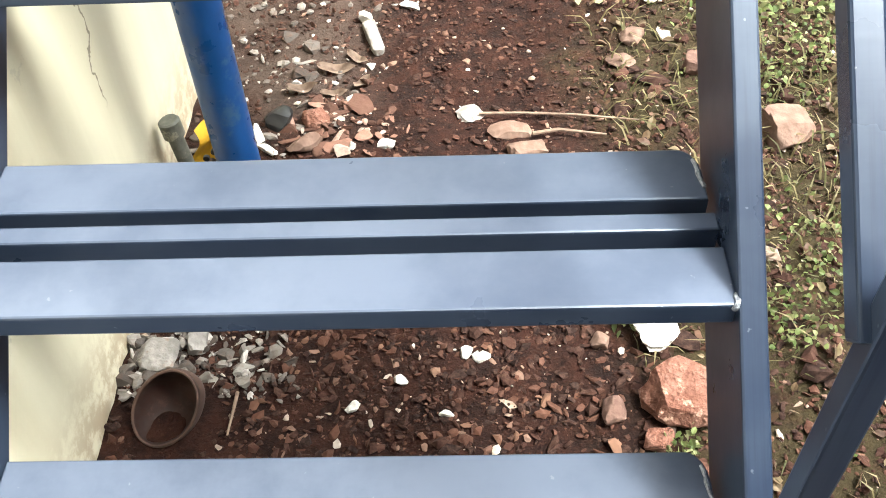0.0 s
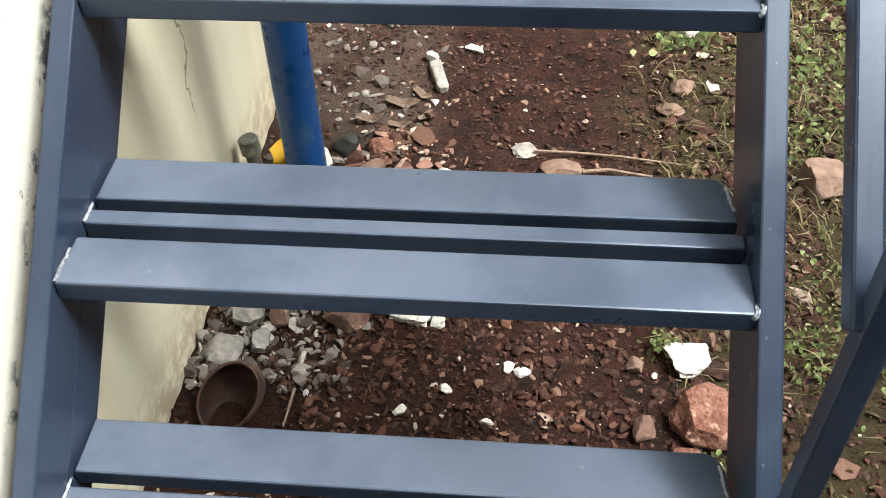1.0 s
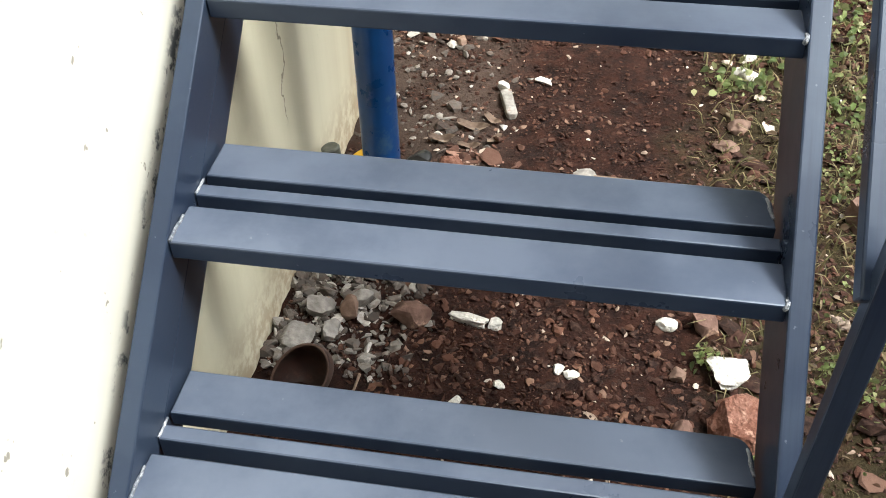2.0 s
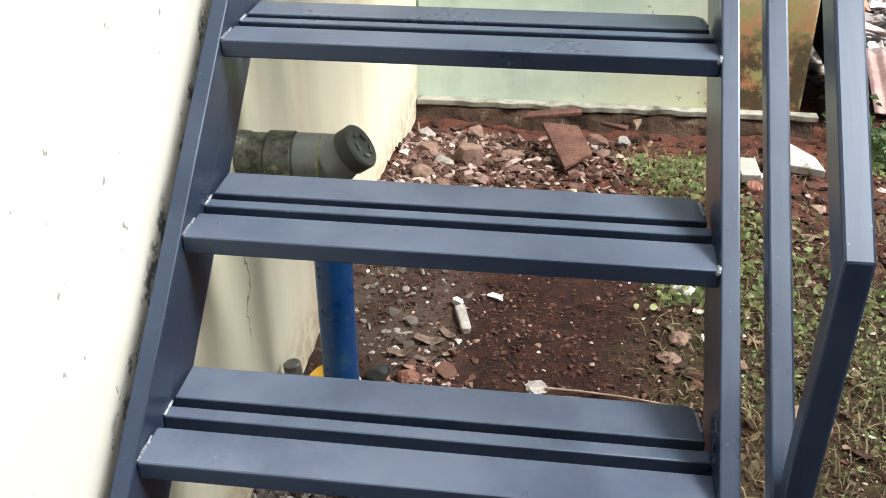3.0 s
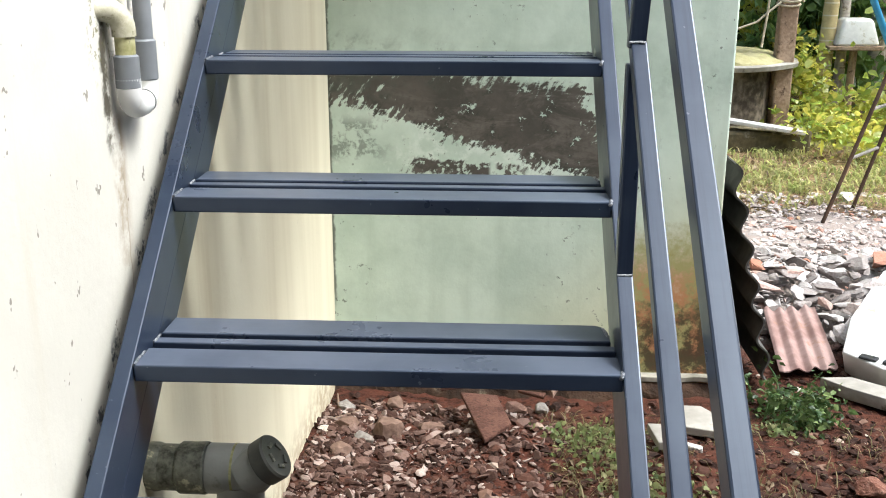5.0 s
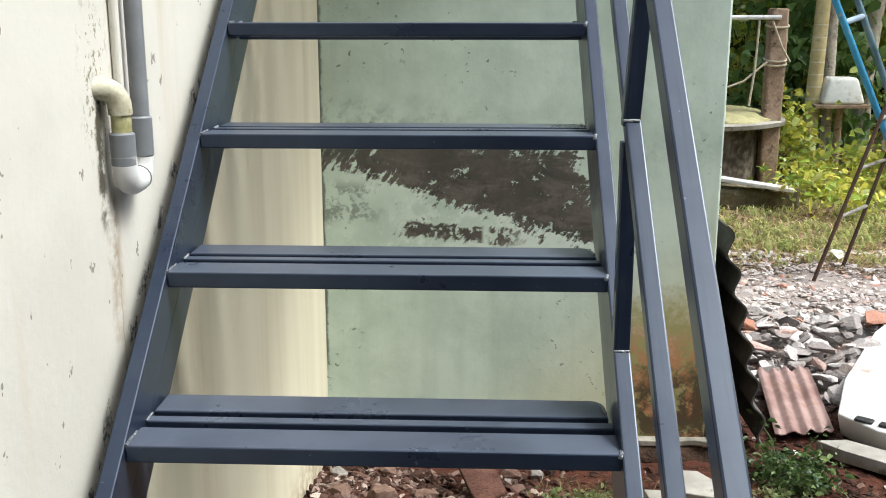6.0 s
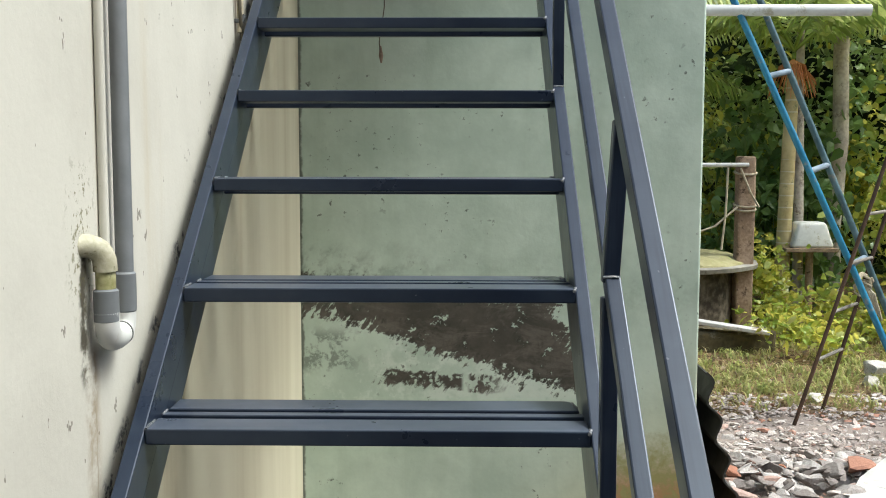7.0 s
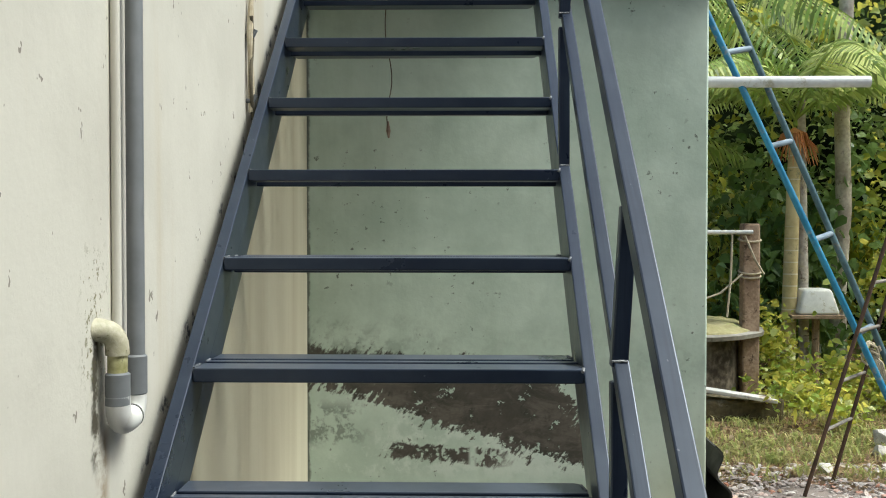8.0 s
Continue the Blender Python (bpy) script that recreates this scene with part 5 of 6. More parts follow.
stuff("brick_rubble", many_rocks("brick_rubble", at, s, rubble_mat("brick_rubble", [(0.0, (0.024, 0.010, 0.007)), (0.45, (0.075, 0.040, 0.030)), (0.8, (0.20, 0.135, 0.112)), (1.0, (0.40, 0.33, 0.29))]), 0.6, 0.2, ICO2), "pink and brown brick rubble in the wall corner", "rubble")


# pale demolition rubble: a low heap with dust between
def heap_z(x, y):
    return 0.17 * np.exp(-(((x - 1.75) / 0.75) ** 2 + ((y - 4.55) / 0.55) ** 2)) * (x > 0.9)


x, y = rng.uniform(1.12, 5.2, 6500), rng.uniform(3.75, 7.0, 6500)
ok = rng.random(6500) < np.clip(1.3 * np.exp(-((y - 4.6) / 0.6) ** 2), 0.12, 1) * (x > 1.12 + 0.10 * (4.0 - y))
x, y = x[ok], y[ok]
s = (0.010 + 0.055 * rng.random(len(x)) ** 2.4) * np.where(y < 5.4, 1.0, 0.55)
at = np.stack([x, y, ground_z(x, y) + heap_z(x, y) * rng.uniform(0.3, 1.0, len(x)) + s * 0.25], -1)
stuff("demolition_rubble", many_rocks("demolition_rubble", at, s, PALE_BITS, 0.62, 0.2, ICO2), "heap of pale broken concrete and plaster rubble", "rubble")
x, y = rng.uniform(1.25, 2.9, 150), rng.uniform(3.95, 5.0, 150)
s = rng.uniform(0.03, 0.08, 150)
at = np.stack([x, y, ground_z(x, y) + heap_z(x, y) * rng.uniform(0.6, 1.05, 150) + s * 0.15], -1)
stuff("broken_slabs", many_rocks("broken_slabs", at, s, PALE_BITS, 0.45, 0.15, ICO2), "larger flat pieces of broken pale concrete on the heap", "rubble")
x, y = rng.uniform(1.1, 5.5, 16000), rng.uniform(4.6, 7.0, 16000)
s = 0.005 + 0.024 * rng.random(16000) ** 2.5
at = np.stack([x, y, ground_z(x, y) + heap_z(x, y) * 0.7 + s * 0.2], -1)
stuff("stone_dust", many_rocks("stone_dust", at, s, DUST_BITS, 0.5), "strewn pale stone chips and brick bits", "gravel")

# ---- weeds and grass ----
WEED_SPOTS = [(0.42, 2.52, 0.13), (0.36, 2.72, 0.12), (0.50, 2.75, 0.12), (0.52, 2.35, 0.12), (0.62, 2.20, 0.16), (0.80, 1.95, 0.10), (0.48, 2.05, 0.10), (0.60, 1.80, 0.15), (0.95, 1.85, 0.10),
              (0.75, 1.65, 0.15), (0.56, 1.55, 0.10), (1.15, 2.1, 0.07), (0.60, 1.10, 0.10), (0.70, 0.90, 0.12), (0.50, 0.95, 0.06), (0.35, 1.88, 0.07), (0.30, 0.72, 0.025), (0.24, 0.95, 0.02), (0.85, 1.35, 0.15), (1.05, 2.85, 0.07)]
pts = [np.stack([rng.normal(a, r * 0.6, int(1500 * r)), rng.normal(b, r * 0.6, int(1500 * r))], -1) for a, b, r in WEED_SPOTS for q in range(1 if b > 1.7 else 2)]
xy = np.concatenate(pts)
at = np.column_stack([xy, ground_z(xy[:, 0], xy[:, 1]) + rng.uniform(0.003, 0.035, len(xy))])
stuff("weeds", leaves("weeds", at, rng.uniform(0.012, 0.040, len(at)) * np.where(at[:, 1] < 1.75, 0.42, 0.78), WEED, 0.72), "low green weeds with small broad leaves", "weeds")
n = 5200
xy = np.stack([rng.uniform(0.27, 2.0, n), rng.uniform(0.4, 2.6, n)], -1)
xy = xy[rng.random(n) < 0.25 + 0.75 * patchy(xy[:, 0], xy[:, 1], 8.0, 4.0)]
at = np.column_stack([xy, ground_z(xy[:, 0], xy[:, 1]) + rng.uniform(0.004, 0.012, len(xy))])
stuff("leaf_litter", leaves("leaf_litter", at, rng.uniform(0.008, 0.034, len(at)), leaf_mat("litter", [(0.0, (0.05, 0.028, 0.016)), (0.45, (0.13, 0.065, 0.042)), (0.75, (0.20, 0.155, 0.075)), (1.0, (0.34, 0.25, 0.17))]), 0.6, 0.2, 0.1), "brown and olive leaf litter over the yard soil", "leaf litter")
n = 16000
xy = np.stack([rng.uniform(0.25, 2.2, n), rng.uniform(0.4, 3.0, n)], -1)
xy = xy[rng.random(n) < patchy(xy[:, 0], xy[:, 1], 4.5, 0.5) * np.where((xy[:, 1] > 2.15) & (xy[:, 0] > 0.5), 0.25, 1.0)]
at = np.column_stack([xy, ground_z(xy[:, 0], xy[:, 1])])
stuff("sparse_grass", blades("sparse_grass", at, rng.uniform(0.012, 0.05, len(at)), DRY_GRASS, 0.05, 1.1), "sparse yellowish grass blades on the soil", "grass")
# a leafy bush clump at the corner of the green building
plant = thing("leafy_plant", (1.12, 3.15, -0.08), "leafy green weed clump beside the leaning sheet", "plant")
CLUMP = leaf_mat("clump", [(0.0, (0.010, 0.026, 0.008)), (0.5, (0.032, 0.075, 0.018)), (0.85, (0.09, 0.15, 0.035)), (1.0, (0.22, 0.28, 0.10))], 0.45, 0.2)
tips = []
for i in range(34):
    bm = bmesh.new()
    a, r, h = rng.uniform(0, 6.28), rng.uniform(0.03, 0.15), rng.uniform(0.03, 0.13)
    b = Vector((1.14 + rng.uniform(-0.12, 0.16), 3.05 + rng.uniform(-0.20, 0.14), -0.115))
    t = b + Vector((r * math.cos(a), r * math.sin(a), h))
    rod(bm, [b, b.lerp(t, 0.5) + Vector((0, 0, 0.03)), t], [0.004, 0.003, 0.0015], 5)
    tips.append((b, t))
    part("stem", bm, CLUMP, plant)
at = np.array([b.lerp(t, f) + Vector(rng.normal(0, 0.02, 3)) for b, t in tips for f in rng.uniform(0.2, 1.1, 30)])
part("foliage", leaves("foliage", at, rng.uniform(0.015, 0.042, len(at)), CLUMP, 0.55), CLUMP, plant)

# ---- the far side of the yard ----
tufts = np.stack([rng.uniform(1.2, 7.5, 900), rng.uniform(6.5, 10.3, 900)], -1)
xy = np.concatenate([rng.normal(q, 0.045 + 0.05 * rng.random(), (26, 2)) for q in tufts])
at = np.column_stack([xy, ground_z(xy[:, 0], xy[:, 1])])
stuff("yard_grass", blades("yard_grass", at, rng.uniform(0.03, 0.10, len(at)), leaf_mat("lawn", [(0.0, (0.10, 0.17, 0.035)), (0.5, (0.30, 0.38, 0.085)), (0.85, (0.50, 0.50, 0.18)), (1.0, (0.58, 0.50, 0.28))]), 0.09, 1.0), "short yellow-green grass tufts at the far side of the yard", "grass")
n = 5200
xy = np.stack([rng.uniform(1.2, 6.5, n), rng.uniform(6.2, 9.4, n)], -1)
xy = xy[rng.random(n) < 0.15 + 0.85 * patchy(xy[:, 0], xy[:, 1], 3.0, 1.4)]
at = np.column_stack([xy, ground_z(xy[:, 0], xy[:, 1]) + rng.uniform(0.006, 0.02, len(xy))])
stuff("yard_litter", leaves("yard_litter", at, rng.uniform(0.025, 0.07, len(at)), leaf_mat("yard_litter", [(0.0, (0.07, 0.035, 0.018)), (0.5, (0.24, 0.13, 0.07)), (0.85, (0.40, 0.30, 0.18)), (1.0, (0.60, 0.52, 0.40))], 0.6, 0.15), 0.6, 0.2, 0.1), "fallen brown leaves among the far grass", "leaf litter")

# low mossy retaining wall with a pale plank, and the old well behind it
bm = bmesh.new()
box(bm, (0.6, 8.6, -0.4), (2.93, 8.95, 0.02), 0.03)
bmesh.ops.subdivide_edges(bm, edges=bm.edges, cuts=4, use_grid_fill=True)
for v in bm.verts:
    v.co += Vector((1, 1, 1)) * 0.025 * noise.noise(v.co * 4)
solo("garden_wall", bm, MOSSY, "low mossy masonry retaining wall across the yard", "wall", "structure")
bm = bmesh.new()
box(bm, (-0.45, -0.07, 0), (0.45, 0.07, 0.035), 0.008, pose(2.40, 8.62, 0.06, 0, 6, -18))
solo("plank", bm, WHITE_PANEL, "pale painted plank lying on the mossy wall", "plank")
well = thing("well", (2.15, 9.9, -0.15), "old round concrete well ring with a mossy lid", "well")
bm = bmesh.new()
rod(bm, [(2.13, 9.9, -0.3), (2.13, 9.9, 0.10), (2.13, 9.9, 0.497)], [0.74, 0.73, 0.72], 48)
part("ring", bm, WELL_WALL, well)
bm = bmesh.new()
rod(bm, [(2.13, 9.9, 0.497), (2.13, 9.9, 0.505), (2.13, 9.9, 0.545), (2.13, 9.9, 0.552)], [0.93, 0.96, 0.965, 0.94], 64)
for v in bm.verts:
    v.co += (v.co - Vector((2.13, 9.9, v.co.z))) * 0.06 * noise.noise(v.co * 4)
part("lid_slab", bm, CEMENT, well, "chipped cement lid slab")
bm = bmesh.new()
rod(bm, [(2.13, 9.9, 0.548), (2.13, 9.9, 0.57), (2.13, 9.9, 0.62), (2.13, 9.9, 0.655), (2.13, 9.9, 0.665)], [0.86, 0.84, 0.70, 0.42, 0.1], 64)
for v in bm.verts:
    v.co.z += 0.035 * noise.noise(v.co * 5) + 0.02 * noise.noise(v.co * 13)
    v.co += (v.co - Vector((2.13, 9.9, v.co.z))) * 0.12 * noise.noise(v.co * 3.5)
part("moss_mound", bm, WELL_LID, well, "yellow-green moss and earth on the lid")

# old timber post with a cross pipe and rope
tp = thing("timber_post", (2.86, 9.5, 0.0), "weathered timber post with rope and a thin crossbar", "post")
bm = bmesh.new()
box(bm, (2.775, 9.42, -0.2), (2.945, 9.58, 1.62), 0.02)
bmesh.ops.subdivide_edges(bm, edges=bm.edges, cuts=3, use_grid_fill=True)
for v in bm.verts:
    v.co += Vector((1, 1, 0)) * 0.014 * noise.noise(Vector((v.co.x * 5, v.co.y * 5, v.co.z * 2)))
part("timber", bm, WOOD, tp)
bm = bmesh.new()
rod(bm, [(0.9, 9.40, 1.53), (2.86, 9.40, 1.535)], 0.022, 12)
part("crossbar", bm, WHITE_PVC, tp, "thin pale crossbar")
for z in (1.10, 1.14, 1.46):
    bm = bmesh.new()
    rod(bm, [(2.86 + 0.105 * math.cos(a), 9.5 + 0.10 * math.sin(a), z + 0.02 * math.sin(a)) for a in [2 * math.pi * i / 16 for i in range(17)]], 0.012, 6, False)
    part("rope_turn", bm, ROPE, tp)
for a, b in (((2.76, 9.40, 1.12), (2.30, 9.35, 0.85)), ((2.66, 9.40, 1.52), (2.60, 9.35, 0.70)), ((2.78, 9.39, 1.50), (2.97, 9.39, 1.12))):
    bm = bmesh.new()
    rod(bm, [Vector(a), Vector(a).lerp(Vector(b), 0.5) + Vector((0.01, 0, -0.05)), Vector(b)], 0.011, 6)
    part("rope", bm, ROPE, tp)


# ladders
def ladder(name, label, rails, rungs, mats, r):
    ob = thing(name, rails[0][0], label, "ladder")
    for (a, b), m in zip(rails, mats):
        bm = bmesh.new()
        rod(bm, [a, Vector(a).lerp(Vector(b), 0.5), b], r, 14)
        part("rail", bm, m, ob)
    for q in rungs:
        a, b = Vector(rails[0][0]).lerp(Vector(rails[0][1]), q), Vector(rails[1][0]).lerp(Vector(rails[1][1]), q)
        bm = bmesh.new()
        rod(bm, [a, b], r * 0.9, 12)
        part("rung", bm, mats[2], ob)
    return ob


LA, LB = Vector((3.16, 6.2, -0.25)), Vector((1.16, 6.2, 3.95))
RA, RB = Vector((3.33, 6.45, -0.25)), Vector((1.42, 6.45, 4.05))
ladder("leaning_ladder", "tall ladder with peeling blue rails and pale rungs", [(LA, LB), (RA, RB)], [0.124 + 0.147 * i for i in range(6)], (BLUE_STEEL, TEAL_STEEL, GREY_STEEL), 0.022)
ladder("rusty_ladder", "narrow rusty steel ladder propped the other way", [((2.246, 6.1, -0.17), (3.03, 6.1, 2.40)), ((2.578, 6.5, -0.17), (3.30, 6.5, 2.40))], [0.17 + 0.125 * i for i in range(7)], (RUST, RUST, RUNG), 0.013)

# a tangle of old rope caught where the ladders cross
tangle = thing("rope_bundle", (2.77, 6.32, 0.62), "tangled bundle of old straw rope hung on the ladder", "rope")
for i in range(9):
    bm = bmesh.new()
    a, r = i * 0.7, 0.035 + 0.006 * (i % 4)
    c0 = Vector((2.745 + 0.01 * (i % 3), 6.32, 0.79 - 0.012 * i))
    rod(bm, [c0 + Vector((r * math.cos(a + q), 0.5 * r * math.sin(1.7 * q + i), 0.9 * r * math.sin(a + q))) for q in [k * 0.7 for k in range(9)]], 0.008, 6)
    part("coil", bm, ROPE, tangle)
for i in range(4):
    bm = bmesh.new()
    rod(bm, [(2.75, 6.32, 0.75), (2.79 + 0.012 * i, 6.31, 0.68), (2.83 + 0.02 * i, 6.32, 0.56 - 0.02 * i)], [0.010, 0.009, 0.005], 6)
    part("strand", bm, ROPE, tangle)

# white pipe jutting out of the green building
bm = bmesh.new()
rod(bm, [(GREEN_X - 0.02, 6.2, 2.546), (1.9, 6.2, 2.547), (1.905, 6.2, 2.547), (2.68, 6.2, 2.547)], [0.037, 0.037, 0.038, 0.038], 24)
solo("outlet_pipe", bm, WHITE_PVC, "white plastic water pipe jutting out of the green building", "pipe")

# white basin upside down on a board stand
stand = thing("basin_stand", (3.9, 10.4, -0.12), "rough board shelf on a post", "stand")
bm = bmesh.new()
box(bm, (3.52, 10.2, 0.60), (4.08, 10.6, 0.64), 0.006)
part("board", bm, WOOD, stand)
bm = bmesh.new()
rod(bm, [(3.84, 10.4, -0.2), (3.84, 10.4, 0.60)], 0.04, 10)
part("leg", bm, WOOD, stand)
bm = bmesh.new()
box(bm, (3.59, 10.22, 0.641), (4.05, 10.58, 0.92), 0.0)
for v in bm.verts:
    if v.co.z > 0.8:
        v.co.x = 3.82 + (v.co.x - 3.82) * 0.66
        v.co.y = 10.4 + (v.co.y - 10.4) * 0.66
bmesh.ops.bevel(bm, geom=list(bm.edges), offset=0.04, segments=4, affect="EDGES", profile=0.5)
solo("basin", bm, WHITE_PVC, "white plastic basin turned upside down on the board", "basin")
for i, (x, y, sz) in enumerate(((3.25, 7.3, 0.13), (3.55, 7.15, 0.12), (2.62, 6.75, 0.10), (3.42, 7.6, 0.2))):
    rock("boulder", (x, y, gz(x, y)), (sz * 1.2, sz, sz * 0.8), WHITE_STONE, "pale boulder at the edge of the plants", "stone", 30 * i, 5)


# ---- trees ----
def palm_frond(base, out, length, droop, n=46, mat=FROND, leaf=0.45):
    """A feather frond: a tapering rib with paired hanging leaflets, as one mesh."""
    base, out = Vector(base), Vector(out).normalized()
    bm = bmesh.new()
    side = out.cross(Vector((0, 0, 1))).normalized()
    rib = []
    for i in range(n + 1):
        u = i / n
        rib.append(base + out * length * u + Vector((0, 0, 1)) * length * (0.35 * u - droop * u * u))
    rod(bm, rib[::3] + [rib[-1]], [0.02 * (1 - 0.85 * i / len(rib[::3])) for i in range(len(rib[::3]) + 1)], 6)
    for i in range(4, n + 1):
        u = i / n
        w = leaf * math.sin(math.pi * (0.12 + 0.83 * u)) + 0.04
        t = (rib[i] - rib[i - 1]).normalized()
        for s in (-1, 1):
            d = (side * s * 0.8 + t * 0.45 + Vector((0, 0, -0.45 - 0.25 * rng.random()))).normalized()
            a = rib[i]
            m = a + d * w * 0.55 + Vector((0, 0, 0.03))
            e = a + d * w + Vector((0, 0, -0.10 * w))
            ww = t * 0.026
            v = [bm.verts.new(a - ww * 0.5), bm.verts.new(a + ww * 0.5), bm.verts.new(m + ww), bm.verts.new(m - ww), bm.verts.new(e)]
            bm.faces.new((v[0], v[1], v[2], v[3]))
            bm.faces.new((v[3], v[2], v[4]))
    return bm


areca = thing("areca_palm", (3.5, 10.4, -0.15), "slender areca palm with a ringed green-brown trunk", "palm tree")
bm = bmesh.new()
trunk = [Vector((3.53 + 0.025 * z, 10.4, z - 0.2)) for z in (0, 0.7, 1.4, 2.1, 2.75)]
rod(bm, trunk, [0.085, 0.08, 0.077, 0.072, 0.065], 20)
part("trunk", bm, PALM_TRUNK, areca)
for i in range(19):
    bm = bmesh.new()
    z = 0.25 + 0.128 * i
    rod(bm, [(3.53 + 0.025 * z, 10.4, z - 0.207), (3.53 + 0.025 * z, 10.4, z - 0.193)], 0.0862 - 0.0010 * i, 20)
    part("trunk_ring", bm, PALM_RING, areca)
slim = thing("areca_palm", (3.76, 10.62, -0.15), "young slim areca palm with a brown ringed trunk", "palm tree")
bm = bmesh.new()
rod(bm, [(3.80, 10.62, -0.3), (3.78, 10.62, 1.0), (3.75, 10.62, 2.3), (3.74, 10.62, 3.0)], [0.058, 0.054, 0.048, 0.042], 18)
part("trunk", bm, PALE_TRUNK, slim)
for i in range(17):
    bm = bmesh.new()
    z = 0.1 + 0.15 * i
    rod(bm, [(3.797 - 0.019 * z, 10.62, z - 0.006), (3.797 - 0.019 * z, 10.62, z + 0.006)], 0.0585 - 0.0008 * i, 18)
    part("trunk_ring", bm, PALM_RING, slim)
for i in range(6):
    a = i * 1.05 + 0.6
    part("frond", palm_frond((3.74, 10.62, 2.95), (math.cos(a), math.sin(a) * 0.8, 0.7), 1.5, 0.7, 26, FROND, 0.4), FROND, slim)
bm = bmesh.new()
for i in range(60):
    a, l = rng.uniform(0, 6.28), rng.uniform(0.12, 0.32)
    b = Vector((3.59, 10.4, 2.65))
    rod(bm, [b, b + Vector((0.22 * math.cos(a), 0.22 * math.sin(a), -0.1)) * (l * 2), b + Vector((0.25 * math.cos(a), 0.25 * math.sin(a), -l * 1.3))], [0.012, 0.009, 0.004], 4)
part("fibre", bm, FIBRE, areca, "orange dry flower fibre below the crown")
for i in range(9):
    a = i * 0.74 + 0.3
    part("frond", palm_frond((3.60, 10.4, 2.75), (math.cos(a), math.sin(a) * 0.8, 0.5), 2.3, 0.75, 34), FROND, areca)

pale = thing("pale_tree", (4.35, 11.0, -0.15), "slim tree with a pale lichen-covered trunk", "tree")
bm = bmesh.new()
rod(bm, [(4.33, 11.0, -0.3), (4.30, 11.0, 0.8), (4.36, 11.0, 1.8), (4.33, 11.0, 2.8), (4.40, 11.0, 5.4)], [0.10, 0.092, 0.088, 0.085, 0.075], 18)
part("trunk", bm, PALE_TRUNK, pale)
limb_tips = []
for i in range(7):
    bm = bmesh.new()
    a = i * 0.9
    e = Vector((4.38 + 1.3 * math.cos(a), 11.0 + 1.0 * math.sin(a), 5.6 + 0.2 * i))
    rod(bm, [(4.38, 11.0, 4.6 + 0.1 * i), Vector((4.38, 11.0, 5.0)).lerp(e, 0.5), e], [0.05, 0.035, 0.012], 8)
    limb_tips.append(e)
    part("limb", bm, PALE_TRUNK, pale)
at = np.concatenate([np.array(e) + rng.normal(0, 0.45, (150, 3)) for e in limb_tips])
part("crown", leaves("crown", at, rng.uniform(0.08, 0.20, len(at)), LIT_LEAF), LIT_LEAF, pale)

# coconut fronds hanging in from above, with their own trunk behind
coco = thing("coconut_palm", (2.6, 12.6, -0.15), "coconut palm with long arching green fronds", "palm tree")
bm = bmesh.new()
rod(bm, [(2.6, 12.6, -0.3), (2.55, 12.6, 1.6), (2.65, 12.6, 3.4), (2.7, 12.6, 5.0)], [0.2, 0.17, 0.16, 0.15], 16)
part("trunk", bm, PALM_TRUNK, coco)
for i in range(16):
    a = i * 2 * math.pi / 16 + 0.2
    if math.sin(a) < 0.2 and math.cos(a) > 0.1:
        continue
    part("frond", palm_frond((2.7, 12.6, 4.9), (math.cos(a), math.sin(a), 0.25), 3.6, 0.75 + 0.12 * (i % 3), 44, FROND, 0.9), FROND, coco)
for i, (bx, by, bz, dx, dy) in enumerate(((1.2, 11.6, 2.5, 1, -0.3), (1.5, 11.9, 2.0, 1, 0.1), (1.2, 12.2, 1.5, 1, -0.2), (4.9, 12.2, 4.0, -1, -0.3), (4.0, 12.5, 4.6, -1, -0.6), (1.6, 12.0, 3.3, 1, -0.4))):
    part("frond", palm_frond((bx, by, bz), (dx, dy, 0.2), 2.2, 0.6, 34, FROND, 0.7), FROND, coco)

for i in range(6):
    part("frond", palm_frond((2.0 + 0.33 * i, 11.6 + 0.2 * (i % 2), 4.6 - 0.35 * (i % 3)), (0.5 * math.sin(1.9 * i), -0.75, -0.1), 2.1, 0.7, 32, FROND, 0.7), FROND, coco)


def clumps(n, count, lo, hi, spread):
    c = np.stack([rng.uniform(lo[i], hi[i], n) for i in range(3)], -1)
    return np.concatenate([q + rng.normal(0, 1, (count, 3)) * np.array(spread) for q in c])


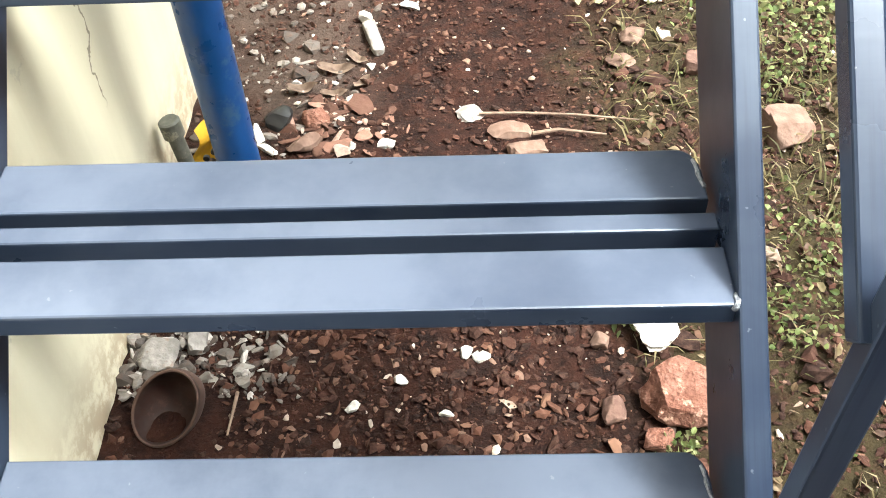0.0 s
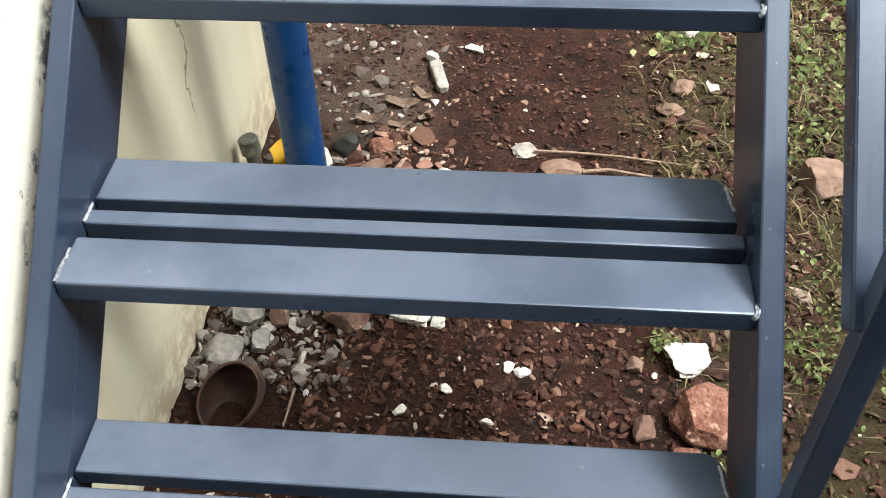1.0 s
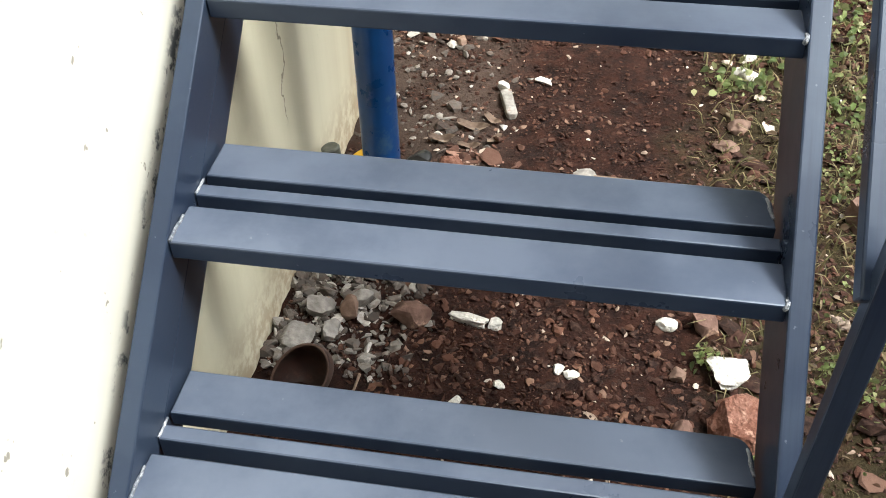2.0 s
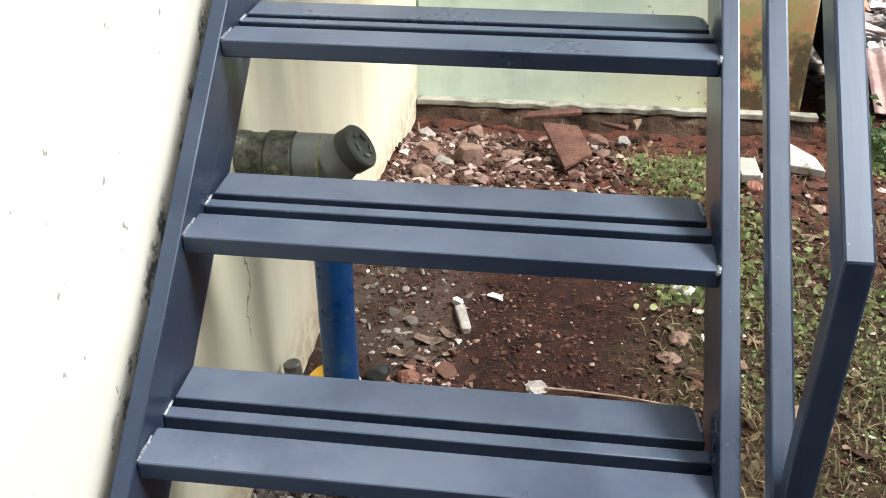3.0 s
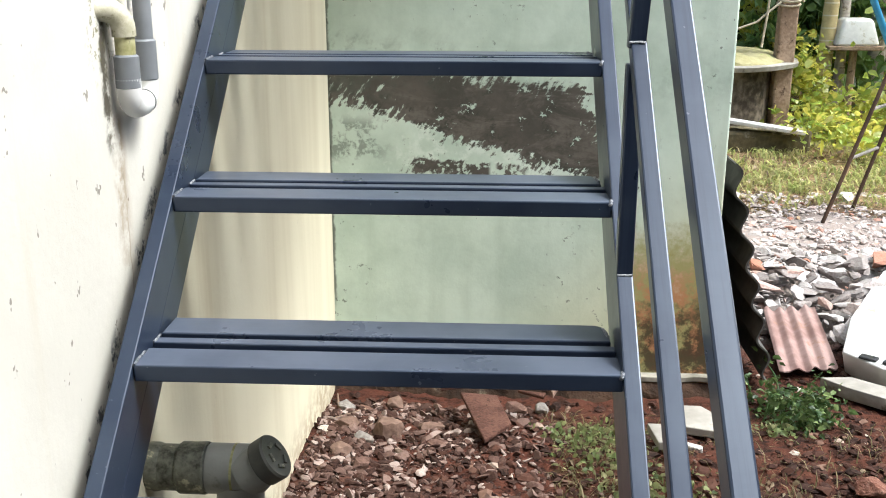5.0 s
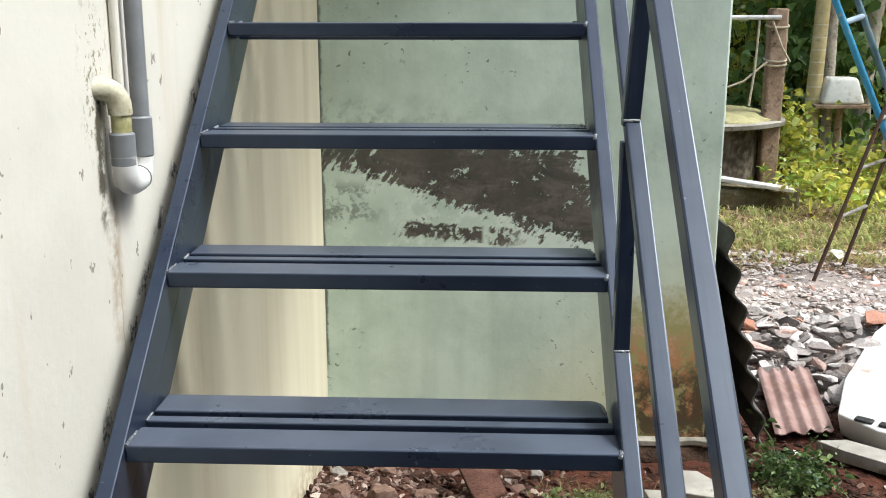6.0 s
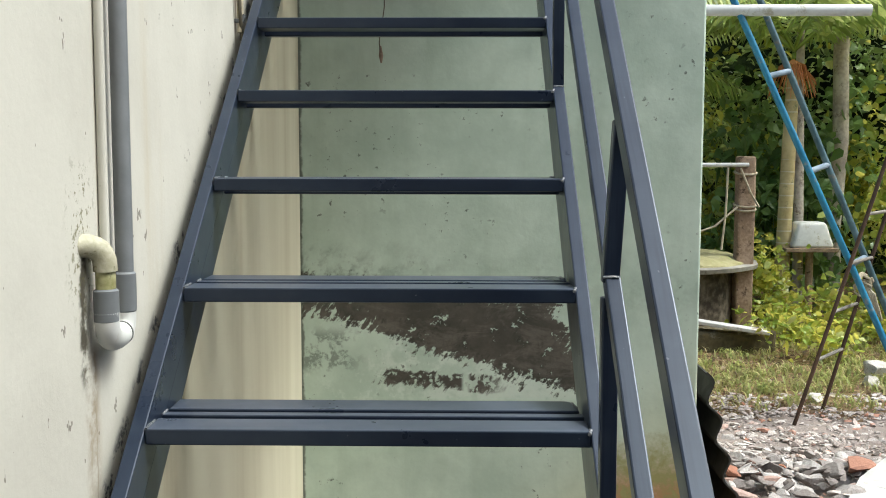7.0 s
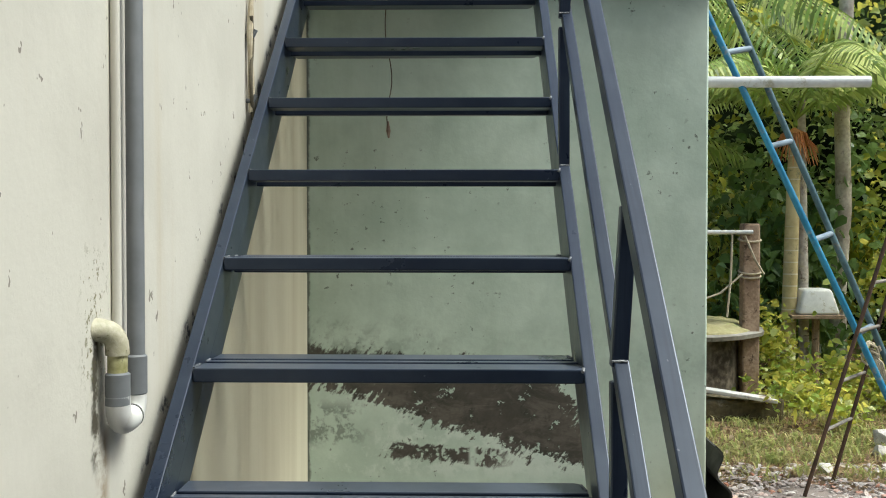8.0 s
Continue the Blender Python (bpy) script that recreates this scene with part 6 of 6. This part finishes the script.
at = clumps(90, 130, (1.0, 12.2, 0.0), (9.5, 13.8, 5.5), (0.30, 0.25, 0.28))
stuff("woods", leaves("woods", at, rng.uniform(0.07, 0.20, len(at)), DARK_LEAF, 0.5, 0.3), "dense green woods behind the yard", "woods")
at = np.concatenate([clumps(30, 80, (5.2, 9.4, 0.3), (8.5, 11.6, 3.2), (0.26, 0.22, 0.22)), clumps(8, 46, (2.6, 11.2, 2.7), (4.0, 11.6, 4.4), (0.26, 0.2, 0.22)), clumps(34, 80, (4.4, 11.25, 0.6), (6.6, 11.9, 4.4), (0.24, 0.16, 0.22)), clumps(14, 60, (2.9, 11.3, 0.2), (4.3, 11.8, 2.2), (0.2, 0.15, 0.2)), clumps(20, 80, (4.2, 8.9, 0.3), (5.6, 9.6, 2.6), (0.18, 0.16, 0.16))])
stuff("bright_foliage", leaves("bright_foliage", at, rng.uniform(0.06, 0.17, len(at)), LIT_LEAF, 0.72, 0.3), "bright green broad-leaved foliage at the yard's edge", "foliage")
at = np.concatenate([clumps(46, 70, (2.95, 8.2, -0.12), (5.6, 10.0, 0.30), (0.17, 0.15, 0.09)), clumps(12, 50, (2.9, 9.9, 0.1), (3.5, 10.3, 0.6), (0.12, 0.12, 0.14))])
stuff("yard_plants", leaves("yard_plants", at, 0.035 + 0.10 * rng.random(len(at)) ** 1.6, LIT_LEAF, 0.65, 0.25, 0.3), "knee-high green garden plants", "plants")
at = clumps(26, 60, (3.0, 10.8, 0.2), (4.6, 11.6, 2.4), (0.22, 0.15, 0.3))
stuff("climbing_vine", leaves("climbing_vine", at, rng.uniform(0.11, 0.19, len(at)), leaf_mat("vine", [(0.0, (0.05, 0.11, 0.03)), (1.0, (0.26, 0.38, 0.12))], 0.28, 0.3), 0.8, 0.4, -0.5), "climbing vine with heart-shaped leaves on the trunks", "vine")
# near-black ring paints the shade between trees; its unseen rear darkens steel reflections
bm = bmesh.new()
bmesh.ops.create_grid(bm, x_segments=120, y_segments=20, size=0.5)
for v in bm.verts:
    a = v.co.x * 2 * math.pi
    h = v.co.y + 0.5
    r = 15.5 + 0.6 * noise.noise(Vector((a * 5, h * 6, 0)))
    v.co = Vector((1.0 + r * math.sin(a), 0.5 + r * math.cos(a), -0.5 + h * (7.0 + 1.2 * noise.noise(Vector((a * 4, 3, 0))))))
solo("backdrop", bm, WOODS_SHADE, "near-black backdrop ring for shade between trees, unseen behind the walk", "woods", "structure")
